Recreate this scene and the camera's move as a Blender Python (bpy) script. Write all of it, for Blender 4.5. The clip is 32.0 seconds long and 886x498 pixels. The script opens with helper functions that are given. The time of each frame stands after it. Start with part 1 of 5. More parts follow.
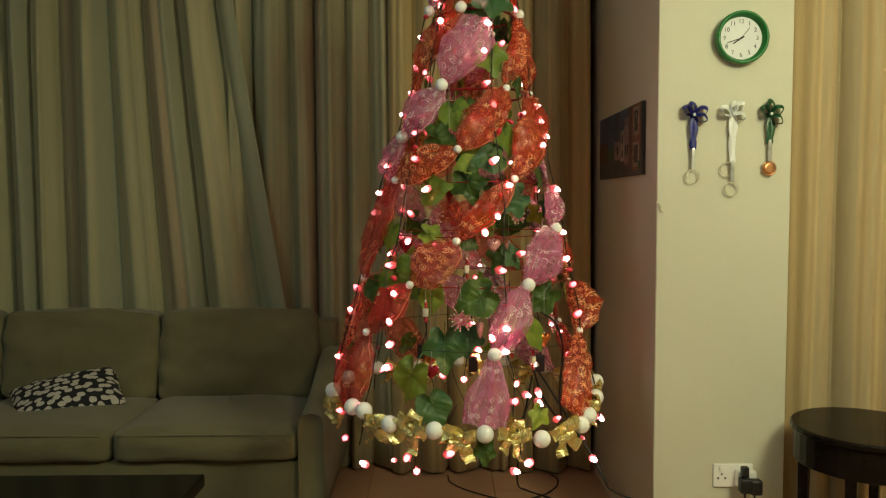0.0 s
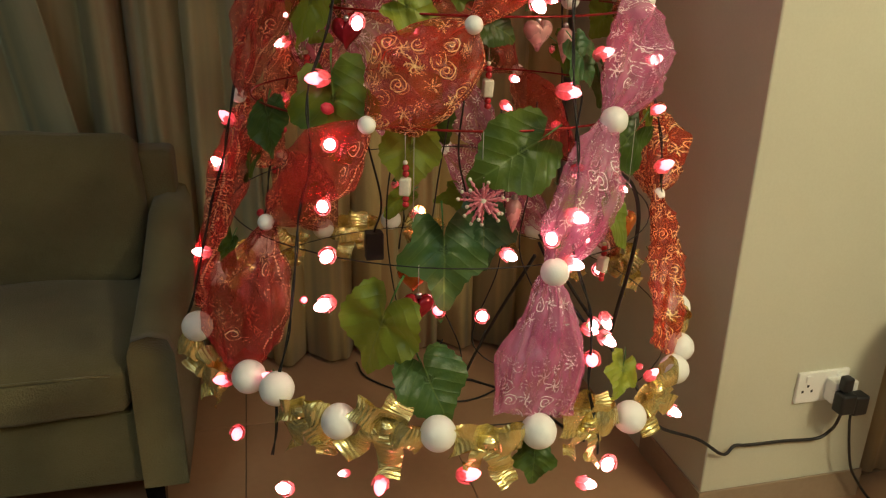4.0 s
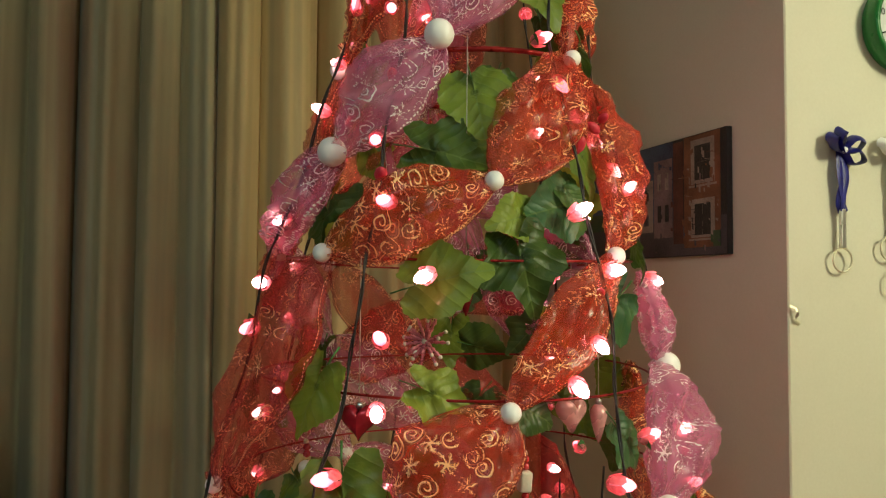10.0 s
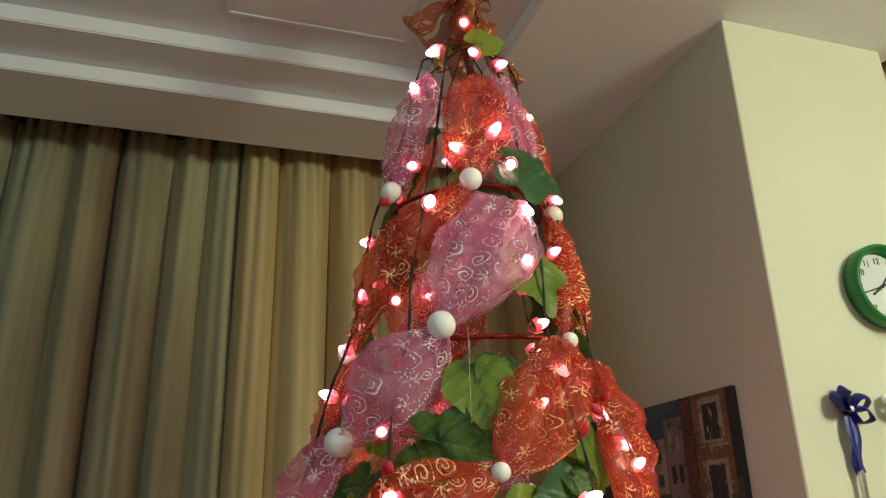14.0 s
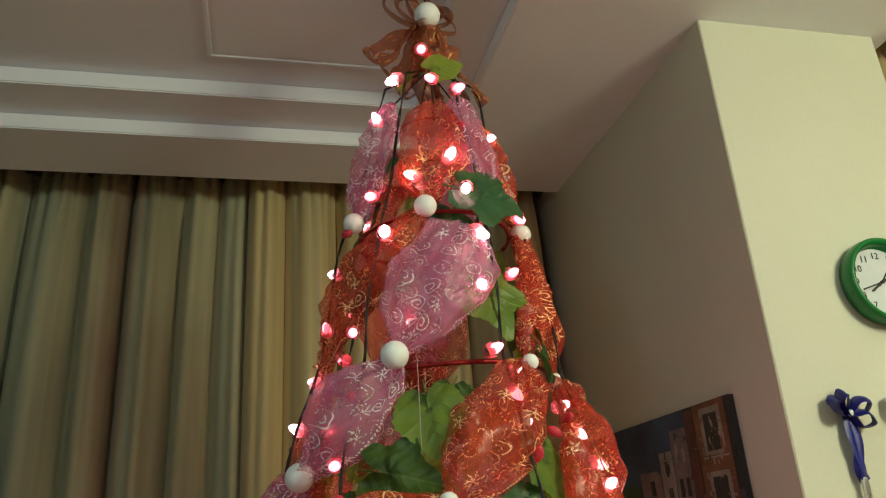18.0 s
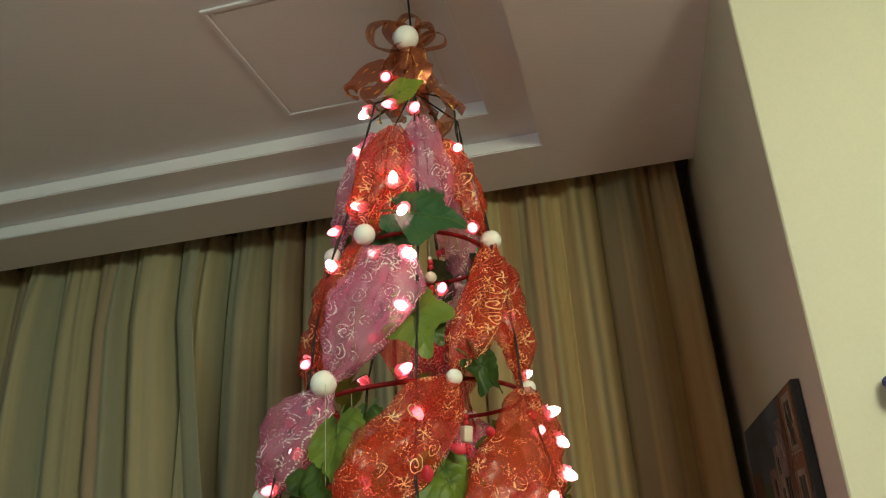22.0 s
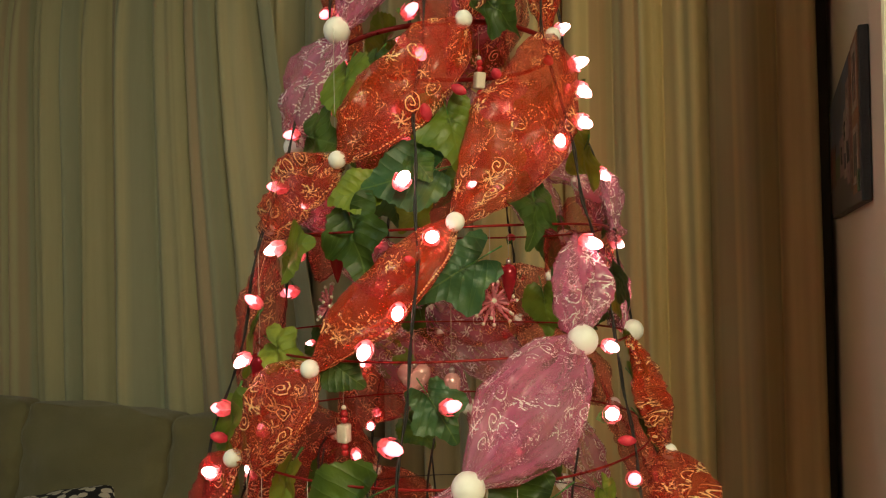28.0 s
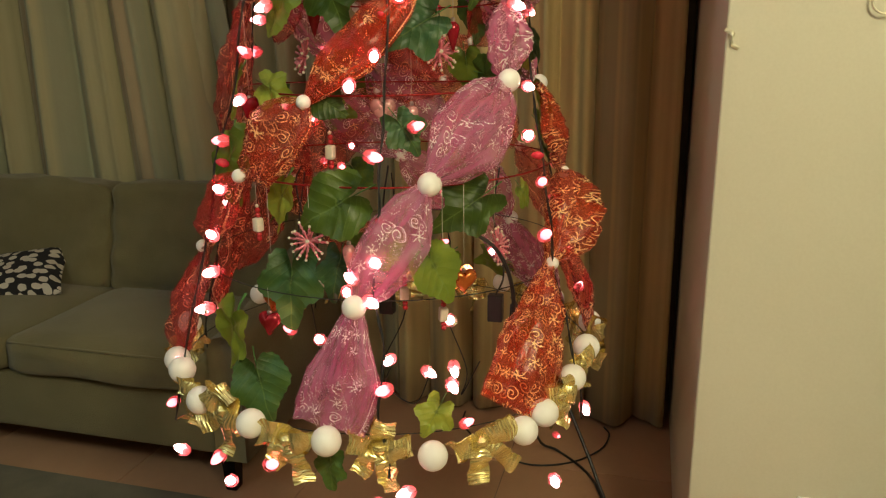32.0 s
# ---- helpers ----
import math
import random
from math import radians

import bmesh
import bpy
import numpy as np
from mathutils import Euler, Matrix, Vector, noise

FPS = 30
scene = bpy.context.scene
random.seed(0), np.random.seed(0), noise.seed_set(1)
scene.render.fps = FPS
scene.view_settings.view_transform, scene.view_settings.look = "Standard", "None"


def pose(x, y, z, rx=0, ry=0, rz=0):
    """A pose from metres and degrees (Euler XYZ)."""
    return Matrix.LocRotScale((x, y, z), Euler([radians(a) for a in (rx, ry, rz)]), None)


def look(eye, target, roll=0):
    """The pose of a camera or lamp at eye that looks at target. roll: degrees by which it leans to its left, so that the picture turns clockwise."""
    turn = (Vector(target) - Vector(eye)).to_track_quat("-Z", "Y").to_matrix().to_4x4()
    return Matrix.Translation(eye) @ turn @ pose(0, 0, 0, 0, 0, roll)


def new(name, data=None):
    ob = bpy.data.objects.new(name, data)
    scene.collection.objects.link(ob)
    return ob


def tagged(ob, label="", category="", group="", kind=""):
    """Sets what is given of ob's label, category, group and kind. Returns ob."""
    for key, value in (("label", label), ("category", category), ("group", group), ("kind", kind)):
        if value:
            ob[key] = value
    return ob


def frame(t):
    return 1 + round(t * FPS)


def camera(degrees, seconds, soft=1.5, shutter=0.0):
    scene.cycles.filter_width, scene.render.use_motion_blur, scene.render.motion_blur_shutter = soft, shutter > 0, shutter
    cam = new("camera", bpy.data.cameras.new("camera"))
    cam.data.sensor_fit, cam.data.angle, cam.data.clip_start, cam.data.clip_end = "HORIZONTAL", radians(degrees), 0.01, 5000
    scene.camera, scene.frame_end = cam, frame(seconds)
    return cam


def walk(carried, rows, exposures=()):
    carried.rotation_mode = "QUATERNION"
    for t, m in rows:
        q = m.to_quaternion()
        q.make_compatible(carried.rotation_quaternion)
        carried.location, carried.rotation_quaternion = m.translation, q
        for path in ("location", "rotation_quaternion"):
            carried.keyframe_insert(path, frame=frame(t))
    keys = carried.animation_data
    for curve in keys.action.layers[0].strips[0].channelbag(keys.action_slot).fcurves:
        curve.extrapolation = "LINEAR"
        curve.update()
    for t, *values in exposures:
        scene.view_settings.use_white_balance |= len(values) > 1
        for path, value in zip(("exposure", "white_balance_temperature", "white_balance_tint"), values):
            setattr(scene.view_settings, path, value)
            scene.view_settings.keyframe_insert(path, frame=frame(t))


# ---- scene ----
cam = camera(60.7, 32.0, soft=1.2)
PATH = [
    (0, (0.038, -0.155, 1.382), (0.051, 1.84, 1.254), -0.3),
    (0.5, (-0.009, -0.033, 1.369), (0.102, 1.96, 1.243), -0.3),
    (1, (-0.091, 0.146, 1.358), (0.12, 2.129, 1.204), -1.5),
    (1.5, (-0.104, 0.316, 1.347), (0.087, 2.299, 1.165), -0.1),
    (2, (-0.084, 0.512, 1.342), (0.016, 2.501, 1.158), 1.0),
    (2.5, (-0.102, 0.681, 1.331), (0.026, 2.653, 1.024), 0.9),
    (3, (-0.179, 0.875, 1.35), (0.092, 2.8, 0.88), -0.4),
    (3.5, (-0.205, 1.062, 1.337), (0.181, 2.921, 0.709), 0.5),
    (5.5, (-0.213, 1.374, 1.325), (0.314, 3.147, 0.564), 1.3),
    (6, (-0.224, 1.399, 1.339), (0.295, 3.202, 0.646), 0.9),
    (6.5, (-0.234, 1.404, 1.341), (0.316, 3.246, 0.791), 1.6),
    (7, (-0.246, 1.401, 1.355), (0.334, 3.265, 0.92), 1.3),
    (7.5, (-0.259, 1.394, 1.36), (0.335, 3.269, 0.998), 1.4),
    (8, (-0.272, 1.398, 1.369), (0.366, 3.274, 1.099), 1.5),
    (8.5, (-0.277, 1.405, 1.391), (0.37, 3.286, 1.178), 1.1),
    (9, (-0.288, 1.397, 1.387), (0.384, 3.279, 1.292), 1.1),
    (9.5, (-0.291, 1.401, 1.401), (0.382, 3.284, 1.386), 0.6),
    (10, (-0.29, 1.4, 1.41), (0.36, 3.289, 1.502), 0.4),
    (10.5, (-0.293, 1.393, 1.42), (0.355, 3.276, 1.595), 0.2),
    (11, (-0.297, 1.393, 1.431), (0.329, 3.277, 1.672), -0.2),
    (11.5, (-0.299, 1.396, 1.44), (0.337, 3.262, 1.778), -0.5),
    (12, (-0.304, 1.39, 1.456), (0.326, 3.238, 1.892), -0.5),
    (12.5, (-0.306, 1.378, 1.467), (0.31, 3.212, 1.972), -0.7),
    (13, (-0.294, 1.37, 1.475), (0.311, 3.183, 2.063), -0.7),
    (13.5, (-0.3, 1.366, 1.482), (0.318, 3.155, 2.129), -0.7),
    (14, (-0.297, 1.357, 1.484), (0.299, 3.138, 2.17), -1.5),
    (14.5, (-0.296, 1.349, 1.487), (0.295, 3.122, 2.197), -1.3),
    (16.5, (-0.279, 1.332, 1.489), (0.279, 3.084, 2.277), -3.4),
    (17, (-0.249, 1.322, 1.489), (0.29, 3.088, 2.256), -3.7),
    (17.5, (-0.204, 1.307, 1.494), (0.299, 3.093, 2.241), -3.5),
    (18, (-0.138, 1.301, 1.499), (0.311, 3.111, 2.222), -3.8),
    (18.5, (-0.042, 1.336, 1.482), (0.212, 3.128, 2.334), -3.6),
    (19, (0.09, 1.327, 1.475), (0.23, 3.142, 2.305), -4.6),
    (19.5, (0.245, 1.307, 1.493), (0.19, 3.122, 2.33), -2.0),
    (20, (0.356, 1.282, 1.498), (0.07, 3.081, 2.324), -0.9),
    (20.5, (0.39, 1.273, 1.491), (0.159, 3.101, 2.27), -1.7),
    (21, (0.429, 1.261, 1.493), (0.141, 3.086, 2.258), -2.7),
    (21.5, (0.476, 1.25, 1.499), (0.102, 3.081, 2.212), -3.0),
    (22, (0.536, 1.275, 1.504), (0.111, 3.083, 2.247), -3.5),
    (22.5, (0.649, 1.336, 1.503), (0.063, 3.076, 2.296), -0.9),
    (23, (0.763, 1.379, 1.499), (0.022, 3.056, 2.298), -1.6),
    (23.5, (0.805, 1.37, 1.497), (-0.004, 3.019, 2.289), -2.3),
    (24, (0.81, 1.368, 1.493), (-0.011, 3.04, 2.222), -2.5),
    (24.5, (0.808, 1.382, 1.478), (-0.048, 3.072, 2.119), -2.1),
    (25, (0.804, 1.386, 1.478), (-0.083, 3.095, 2.015), -1.9),
    (25.5, (0.776, 1.379, 1.475), (-0.094, 3.12, 1.934), -2.1),
    (27.5, (0.708, 1.396, 1.414), (-0.128, 3.204, 1.602), -1.7),
    (28, (0.698, 1.381, 1.403), (-0.12, 3.206, 1.424), -1.1),
    (28.5, (0.712, 1.35, 1.389), (-0.125, 3.165, 1.311), -1.7),
    (29, (0.72, 1.333, 1.379), (-0.11, 3.147, 1.235), -1.3),
    (29.5, (0.707, 1.304, 1.367), (-0.095, 3.123, 1.148), -0.8),
    (30, (0.668, 1.23, 1.357), (-0.045, 3.078, 1.076), -0.7),
    (30.5, (0.657, 1.176, 1.348), (0.025, 3.042, 1.0), -0.5),
    (31, (0.671, 1.119, 1.344), (0.097, 2.985, 0.912), -0.3),
    (31.5, (0.686, 1.05, 1.339), (0.155, 2.915, 0.85), -0.2),
    (32, (0.701, 0.996, 1.338), (0.19, 2.862, 0.831), -0.6),
]
EXPOSE = [(0.0, 0.20, 6700, -7), (1.0, 0.17, 6850, -6), (3.0, 0.30, 6900, 1), (6.0, 0.27, 7000, 10), (9.0, 0.44, 6550, 0), (12.0, 0.50, 5950, -3), (14.0, 0.50, 5850, -4), (17.0, 0.40, 5850, -5), (20.0, 0.31, 5900, -5), (25.0, 0.32, 6150, -3), (28.0, 0.34, 6900, 1), (32.0, 0.33, 7000, 4)]
walk(cam, [(t, look(eye, target, roll)) for t, eye, target, roll in PATH], EXPOSE)

# ---- world and light ----
world = bpy.data.worlds.new("night")
world.use_nodes = True
scene.world = world
world.node_tree.nodes["Background"].inputs[0].default_value = (0.012, 0.014, 0.02, 1)
world.node_tree.nodes["Background"].inputs[1].default_value = 0.3

LAMP_AT = (1.55, 0.60, 2.34)
lamp_data = bpy.data.lights.new("room_lamp_light", "POINT")
lamp_data.energy, lamp_data.color, lamp_data.shadow_soft_size = 85, (1.0, 0.89, 0.60), 0.26
lamp_light = new("room_lamp_light", lamp_data)
lamp_light.matrix_basis = pose(*LAMP_AT)

# a second, cooler lamp on the sofa side of the room
LAMP_B = (-1.25, 0.50, 2.36)
lamp_data = bpy.data.lights.new("rear_lamp_light", "POINT")
lamp_data.energy, lamp_data.color, lamp_data.shadow_soft_size = 18, (0.73, 0.93, 1.0), 0.25
rear_light = new("rear_lamp_light", lamp_data)
rear_light.matrix_basis = pose(*LAMP_B)


# ---- materials ----
def mat(name):
    m = bpy.data.materials.new(name)
    m.use_nodes = True
    t = m.node_tree
    return m, t, t.nodes["Principled BSDF"]


def node(t, kind, props=None, **ins):
    n = t.nodes.new("ShaderNode" + kind)
    for k, v in (props or {}).items():
        if k == "operation":
            n.operation = v
        elif k == "voronoi_dimensions":
            n.voronoi_dimensions = v
        elif k == "noise_dimensions":
            n.noise_dimensions = v
        elif k == "bands_direction":
            n.bands_direction = v
        elif k == "data_type":
            n.data_type = v
        elif k == "blend_type":
            n.blend_type = v
    for k, v in ins.items():
        s = n.inputs[int(k[1:])] if k[0] == "i" and k[1:].isdigit() else n.inputs[k.replace("_", " ")]
        if hasattr(v, "is_output"):
            t.links.new(v, s)
        else:
            s.default_value = v
    return n


def ramp(t, fac, stops):
    n = t.nodes.new("ShaderNodeValToRGB")
    t.links.new(fac, n.inputs[0])
    e = n.color_ramp.elements
    while len(e) < len(stops):
        e.new(0.5)
    for el, (p, c) in zip(e, stops):
        el.position, el.color = p, (*c, 1) if len(c) == 3 else c
    return n.outputs[0]


def math_node(t, op, a, b=0.0, c=0.0):
    n = t.nodes.new("ShaderNodeMath")
    n.operation = op
    for s, v in zip(n.inputs, (a, b, c)):
        if hasattr(v, "is_output"):
            t.links.new(v, s)
        else:
            s.default_value = v
    return n.outputs[0]


def mixc(t, fac, a, b):
    n = t.nodes.new("ShaderNodeMix")
    n.data_type = "RGBA"
    for i, v in ((0, fac), (6, a), (7, b)):
        if hasattr(v, "is_output"):
            t.links.new(v, n.inputs[i])
        else:
            n.inputs[i].default_value = v if i == 0 else (*v, 1)
    return n.outputs[2]


def coords(t, kind="Object"):
    return t.nodes.new("ShaderNodeTexCoord").outputs[kind]


def surface(name, c1, c2, rough=0.6, scale=3.0, grain=120.0, bump=0.15, metal=0.0, sheen=0.0, depth=0.002):
    """Two-scale mottled surface: broad stains between c1 and c2, fine grain in the relief."""
    m, t, p = mat(name)
    co = coords(t)
    big = node(t, "TexNoise", None, Vector=co, Scale=scale, Detail=4.0, Roughness=0.6).outputs[0]
    fine = node(t, "TexNoise", None, Vector=co, Scale=grain, Detail=3.0).outputs[0]
    k = math_node(t, "MULTIPLY_ADD", fine, 0.35, math_node(t, "MULTIPLY", big, 0.75))
    col = ramp(t, k, [(0.38, c1), (0.7, c2)])
    t.links.new(col, p.inputs["Base Color"])
    p.inputs["Metallic"].default_value = metal
    p.inputs["Sheen Weight"].default_value = sheen
    t.links.new(math_node(t, "MULTIPLY_ADD", big, 0.25, rough - 0.12), p.inputs["Roughness"])
    b = node(t, "Bump", None, Strength=bump, Distance=depth, Height=fine)
    t.links.new(b.outputs[0], p.inputs["Normal"])
    return m


M_WALL = surface("cream_wall_paint", (0.59, 0.585, 0.455), (0.645, 0.64, 0.51), 0.62, 1.6, 160, 0.12)
# wall paint darkened so unseen walls bounce less and the curtain gap stays dark
M_WALL_DIM = surface("low_bounce_wall_paint", (0.15, 0.12, 0.085), (0.19, 0.155, 0.11), 0.65, 1.6, 160, 0.12)
M_CEIL = surface("ceiling_paint", (0.79, 0.83, 0.89), (0.85, 0.88, 0.93), 0.75, 1.2, 140, 0.1)
M_RISER = surface("white_riser_paint", (0.86, 0.88, 0.90), (0.90, 0.92, 0.94), 0.5, 2, 140, 0.08)
M_SOFA = surface("olive_sofa_linen", (0.155, 0.135, 0.060), (0.195, 0.172, 0.082), 0.9, 9, 240, 0.9, sheen=0.2, depth=0.003)
M_BLACKWOOD = surface("dark_lacquered_wood", (0.004, 0.003, 0.0025), (0.009, 0.006, 0.005), 0.20, 4, 60, 0.1)
M_BLACKWOOD.node_tree.nodes["Principled BSDF"].inputs["Specular IOR Level"].default_value = 0.16
M_BLACK = surface("black_plastic", (0.010, 0.010, 0.011), (0.018, 0.018, 0.019), 0.42, 6, 200, 0.1)
M_WIRE = surface("dark_green_wire", (0.004, 0.006, 0.005), (0.010, 0.013, 0.010), 0.55, 20, 300, 0.1)
M_WHITEPLASTIC = surface("white_plastic", (0.82, 0.82, 0.78), (0.88, 0.88, 0.84), 0.38, 8, 200, 0.05)
M_GREENPLASTIC = surface("green_plastic_rim", (0.009, 0.13, 0.02), (0.015, 0.18, 0.03), 0.30, 6, 200, 0.05)
M_DIAL = surface("white_dial", (0.60, 0.62, 0.63), (0.66, 0.68, 0.69), 0.4, 6, 100, 0.02)
M_INK = surface("dial_ink", (0.015, 0.015, 0.015), (0.025, 0.025, 0.025), 0.6, 6, 100, 0.02)
M_BLUESATIN = surface("blue_satin", (0.003, 0.004, 0.11), (0.006, 0.008, 0.20), 0.4, 30, 300, 0.3)
M_WHITESATIN = surface("white_satin", (0.80, 0.82, 0.80), (0.88, 0.90, 0.88), 0.45, 30, 300, 0.3, sheen=0.3)
M_GREENSATIN = surface("green_satin", (0.004, 0.05, 0.012), (0.009, 0.085, 0.022), 0.4, 30, 300, 0.3)
M_CHROME = surface("steel_clasp", (0.55, 0.55, 0.55), (0.65, 0.65, 0.65), 0.3, 20, 200, 0.1, metal=1.0)
M_COPPER = surface("copper_medal", (0.55, 0.25, 0.10), (0.65, 0.32, 0.14), 0.35, 20, 200, 0.1, metal=0.7)
M_SILVERLEAD = surface("pale_gilt_medal", (0.60, 0.58, 0.42), (0.70, 0.68, 0.52), 0.35, 20, 200, 0.1, metal=0.5)
M_PEARL = surface("white_pearl_ball", (0.92, 0.95, 0.91), (0.95, 0.97, 0.94), 0.42, 12, 260, 0.12)
M_REDTUBE = surface("red_metallic_hoop", (0.20, 0.008, 0.010), (0.34, 0.018, 0.016), 0.3, 40, 260, 0.4, metal=0.55)
M_RUBYGLASS = surface("ruby_ornament", (0.24, 0.008, 0.018), (0.36, 0.015, 0.03), 0.16, 20, 100, 0.05, metal=0.35)
M_COPPERORN = surface("copper_ornament", (0.52, 0.13, 0.03), (0.66, 0.20, 0.05), 0.26, 20, 100, 0.05, metal=0.7)
M_PINKPEARL = surface("pink_pearl_ornament", (0.62, 0.30, 0.30), (0.75, 0.42, 0.40), 0.25, 20, 100, 0.05, metal=0.3)
M_PINKGLIT = surface("pink_glitter", (0.60, 0.13, 0.20), (0.86, 0.36, 0.42), 0.3, 90, 400, 0.9, metal=0.4)
M_REDBEAD = surface("red_bead", (0.34, 0.012, 0.02), (0.5, 0.03, 0.04), 0.25, 20, 100, 0.05)
M_WHITEBEAD = surface("white_bead", (0.66, 0.62, 0.50), (0.76, 0.72, 0.60), 0.4, 30, 200, 0.2)
M_THREAD = surface("pale_thread", (0.42, 0.40, 0.34), (0.5, 0.48, 0.42), 0.6, 30, 200, 0.1)
M_CLOTHPETAL, _t, _p = mat("red_petal")
_p.inputs["Base Color"].default_value = (0.62, 0.035, 0.06, 1)
_p.inputs["Roughness"].default_value = 0.45
_n = node(_t, "TexNoise", None, Vector=coords(_t), Scale=150.0)
_c = ramp(_t, _n.outputs[0], [(0.3, (0.74, 0.17, 0.20)), (0.7, (0.90, 0.46, 0.46))])
_t.links.new(_c, _p.inputs["Base Color"])
_tr = node(_t, "BsdfTranslucent", None, Color=_c).outputs[0]
_t.links.new(node(_t, "MixShader", None, i0=0.65, i1=_p.outputs[0], i2=_tr).outputs[0], _t.nodes["Material Output"].inputs[0])

M_BUD = surface("crimson_bud_cloth", (0.50, 0.018, 0.05), (0.72, 0.06, 0.10), 0.5, 60, 300, 0.3)

# glowing lamps of the light strings
M_BULB, _t, _p = mat("lit_pink_bulb")
_p.inputs["Base Color"].default_value = (0.9, 0.6, 0.6, 1)
_co = coords(_t)
_n = node(_t, "TexNoise", None, Vector=_co, Scale=90.0).outputs[0]
_z = math_node(_t, "MULTIPLY_ADD", node(_t, "SeparateXYZ", None, Vector=_co).outputs[2], 22.0, math_node(_t, "MULTIPLY", _n, 0.5))
_t.links.new(ramp(_t, _z, [(0.22, (0.075, 0.009, 0.017)), (0.44, (0.16, 0.035, 0.048)), (0.66, (1.0, 0.40, 0.44))]), _p.inputs["Emission Color"])
_p.inputs["Emission Strength"].default_value = 13.0

M_BULB_DIM = M_BULB.copy()
M_BULB_DIM.name = "dim_pink_bulb"
_p = M_BULB_DIM.node_tree.nodes["Principled BSDF"]
_p.inputs["Emission Strength"].default_value = 3.0
for _l in [q for q in M_BULB_DIM.node_tree.links if q.to_socket == _p.inputs["Emission Color"]]:
    _e = _l.from_node.color_ramp.elements
    _e[1].color, _e[2].color = (0.55, 0.05, 0.09, 1), (1.0, 0.20, 0.27, 1)


def wood_floor():
    m, t, p = mat("floor_tile_glaze")
    co = coords(t)
    n1 = node(t, "TexNoise", None, Vector=co, Scale=2.2, Detail=6.0, Distortion=0.8).outputs[0]
    n2 = node(t, "TexNoise", None, Vector=co, Scale=45.0, Detail=3.0).outputs[0]
    rnd = node(t, "ObjectInfo").outputs["Random"]
    k = math_node(t, "ADD", math_node(t, "MULTIPLY", n1, 0.7), math_node(t, "MULTIPLY_ADD", n2, 0.2, math_node(t, "MULTIPLY", rnd, 0.12)))
    t.links.new(ramp(t, k, [(0.35, (0.40, 0.235, 0.14)), (0.75, (0.52, 0.325, 0.20))]), p.inputs["Base Color"])
    t.links.new(math_node(t, "MULTIPLY_ADD", n2, 0.2, 0.32), p.inputs["Roughness"])
    return m


M_FLOOR = wood_floor()
M_GROUT = surface("tile_joint", (0.16, 0.12, 0.085), (0.2, 0.15, 0.11), 0.9, 6, 200, 0.3)
M_SKIRT = surface("skirting_tile", (0.30, 0.22, 0.15), (0.36, 0.27, 0.19), 0.4, 4, 90, 0.05)


def curtain_cloth(name, warm, brown=False):
    m, t, p = mat(name)
    uv = coords(t, "UV")
    s = node(t, "SeparateXYZ", None, Vector=uv)
    wob = node(t, "TexNoise", {"noise_dimensions": "1D"}, W=math_node(t, "MULTIPLY", s.outputs[0], 2.3), Detail=2.0).outputs[0]
    u = math_node(t, "ADD", math_node(t, "MULTIPLY", s.outputs[0], 1.25), math_node(t, "MULTIPLY", wob, 0.7))
    f = math_node(t, "FRACT", u)
    cream, olive, teal, rust = (0.47, 0.43, 0.245), (0.395, 0.365, 0.205), (0.345, 0.355, 0.230), (0.41, 0.325, 0.195)
    if warm:
        cream, olive, teal, rust = (0.58, 0.44, 0.23), (0.48, 0.36, 0.18), (0.42, 0.34, 0.20), (0.44, 0.30, 0.14)
    if brown:
        cream, olive, teal, rust = (0.60, 0.48, 0.22), (0.49, 0.38, 0.165), (0.39, 0.335, 0.175), (0.42, 0.275, 0.125)
    col = ramp(t, f, [(0.0, olive), (0.10, cream), (0.22, cream), (0.33, teal), (0.42, teal), (0.52, cream), (0.60, olive), (0.70, cream), (0.78, rust), (0.85, rust), (0.92, teal), (1.0, olive)])
    weave = node(t, "TexWave", None, Vector=uv, Scale=160.0, Distortion=1.5).outputs[1]
    slub = node(t, "TexNoise", None, Vector=node(t, "Mapping", None, Vector=uv, Scale=(90, 4, 1)).outputs[0], Scale=1.0, Detail=4.0).outputs[0]
    col = mixc(t, math_node(t, "MULTIPLY", slub, 0.22), col, (0.17, 0.15, 0.10))
    t.links.new(col, p.inputs["Base Color"])
    p.inputs["Roughness"].default_value = 0.8
    p.inputs["Sheen Weight"].default_value = 0.15
    b = node(t, "Bump", None, Strength=0.25, Distance=0.001, Height=math_node(t, "ADD", weave, slub))
    t.links.new(b.outputs[0], p.inputs["Normal"])
    return m


M_CURTAIN = curtain_cloth("striped_curtain_cloth", False)
M_CURTAIN_B = curtain_cloth("striped_curtain_cloth_brown", False, True)
M_CURTAIN_E = curtain_cloth("striped_curtain_cloth_warm", True)


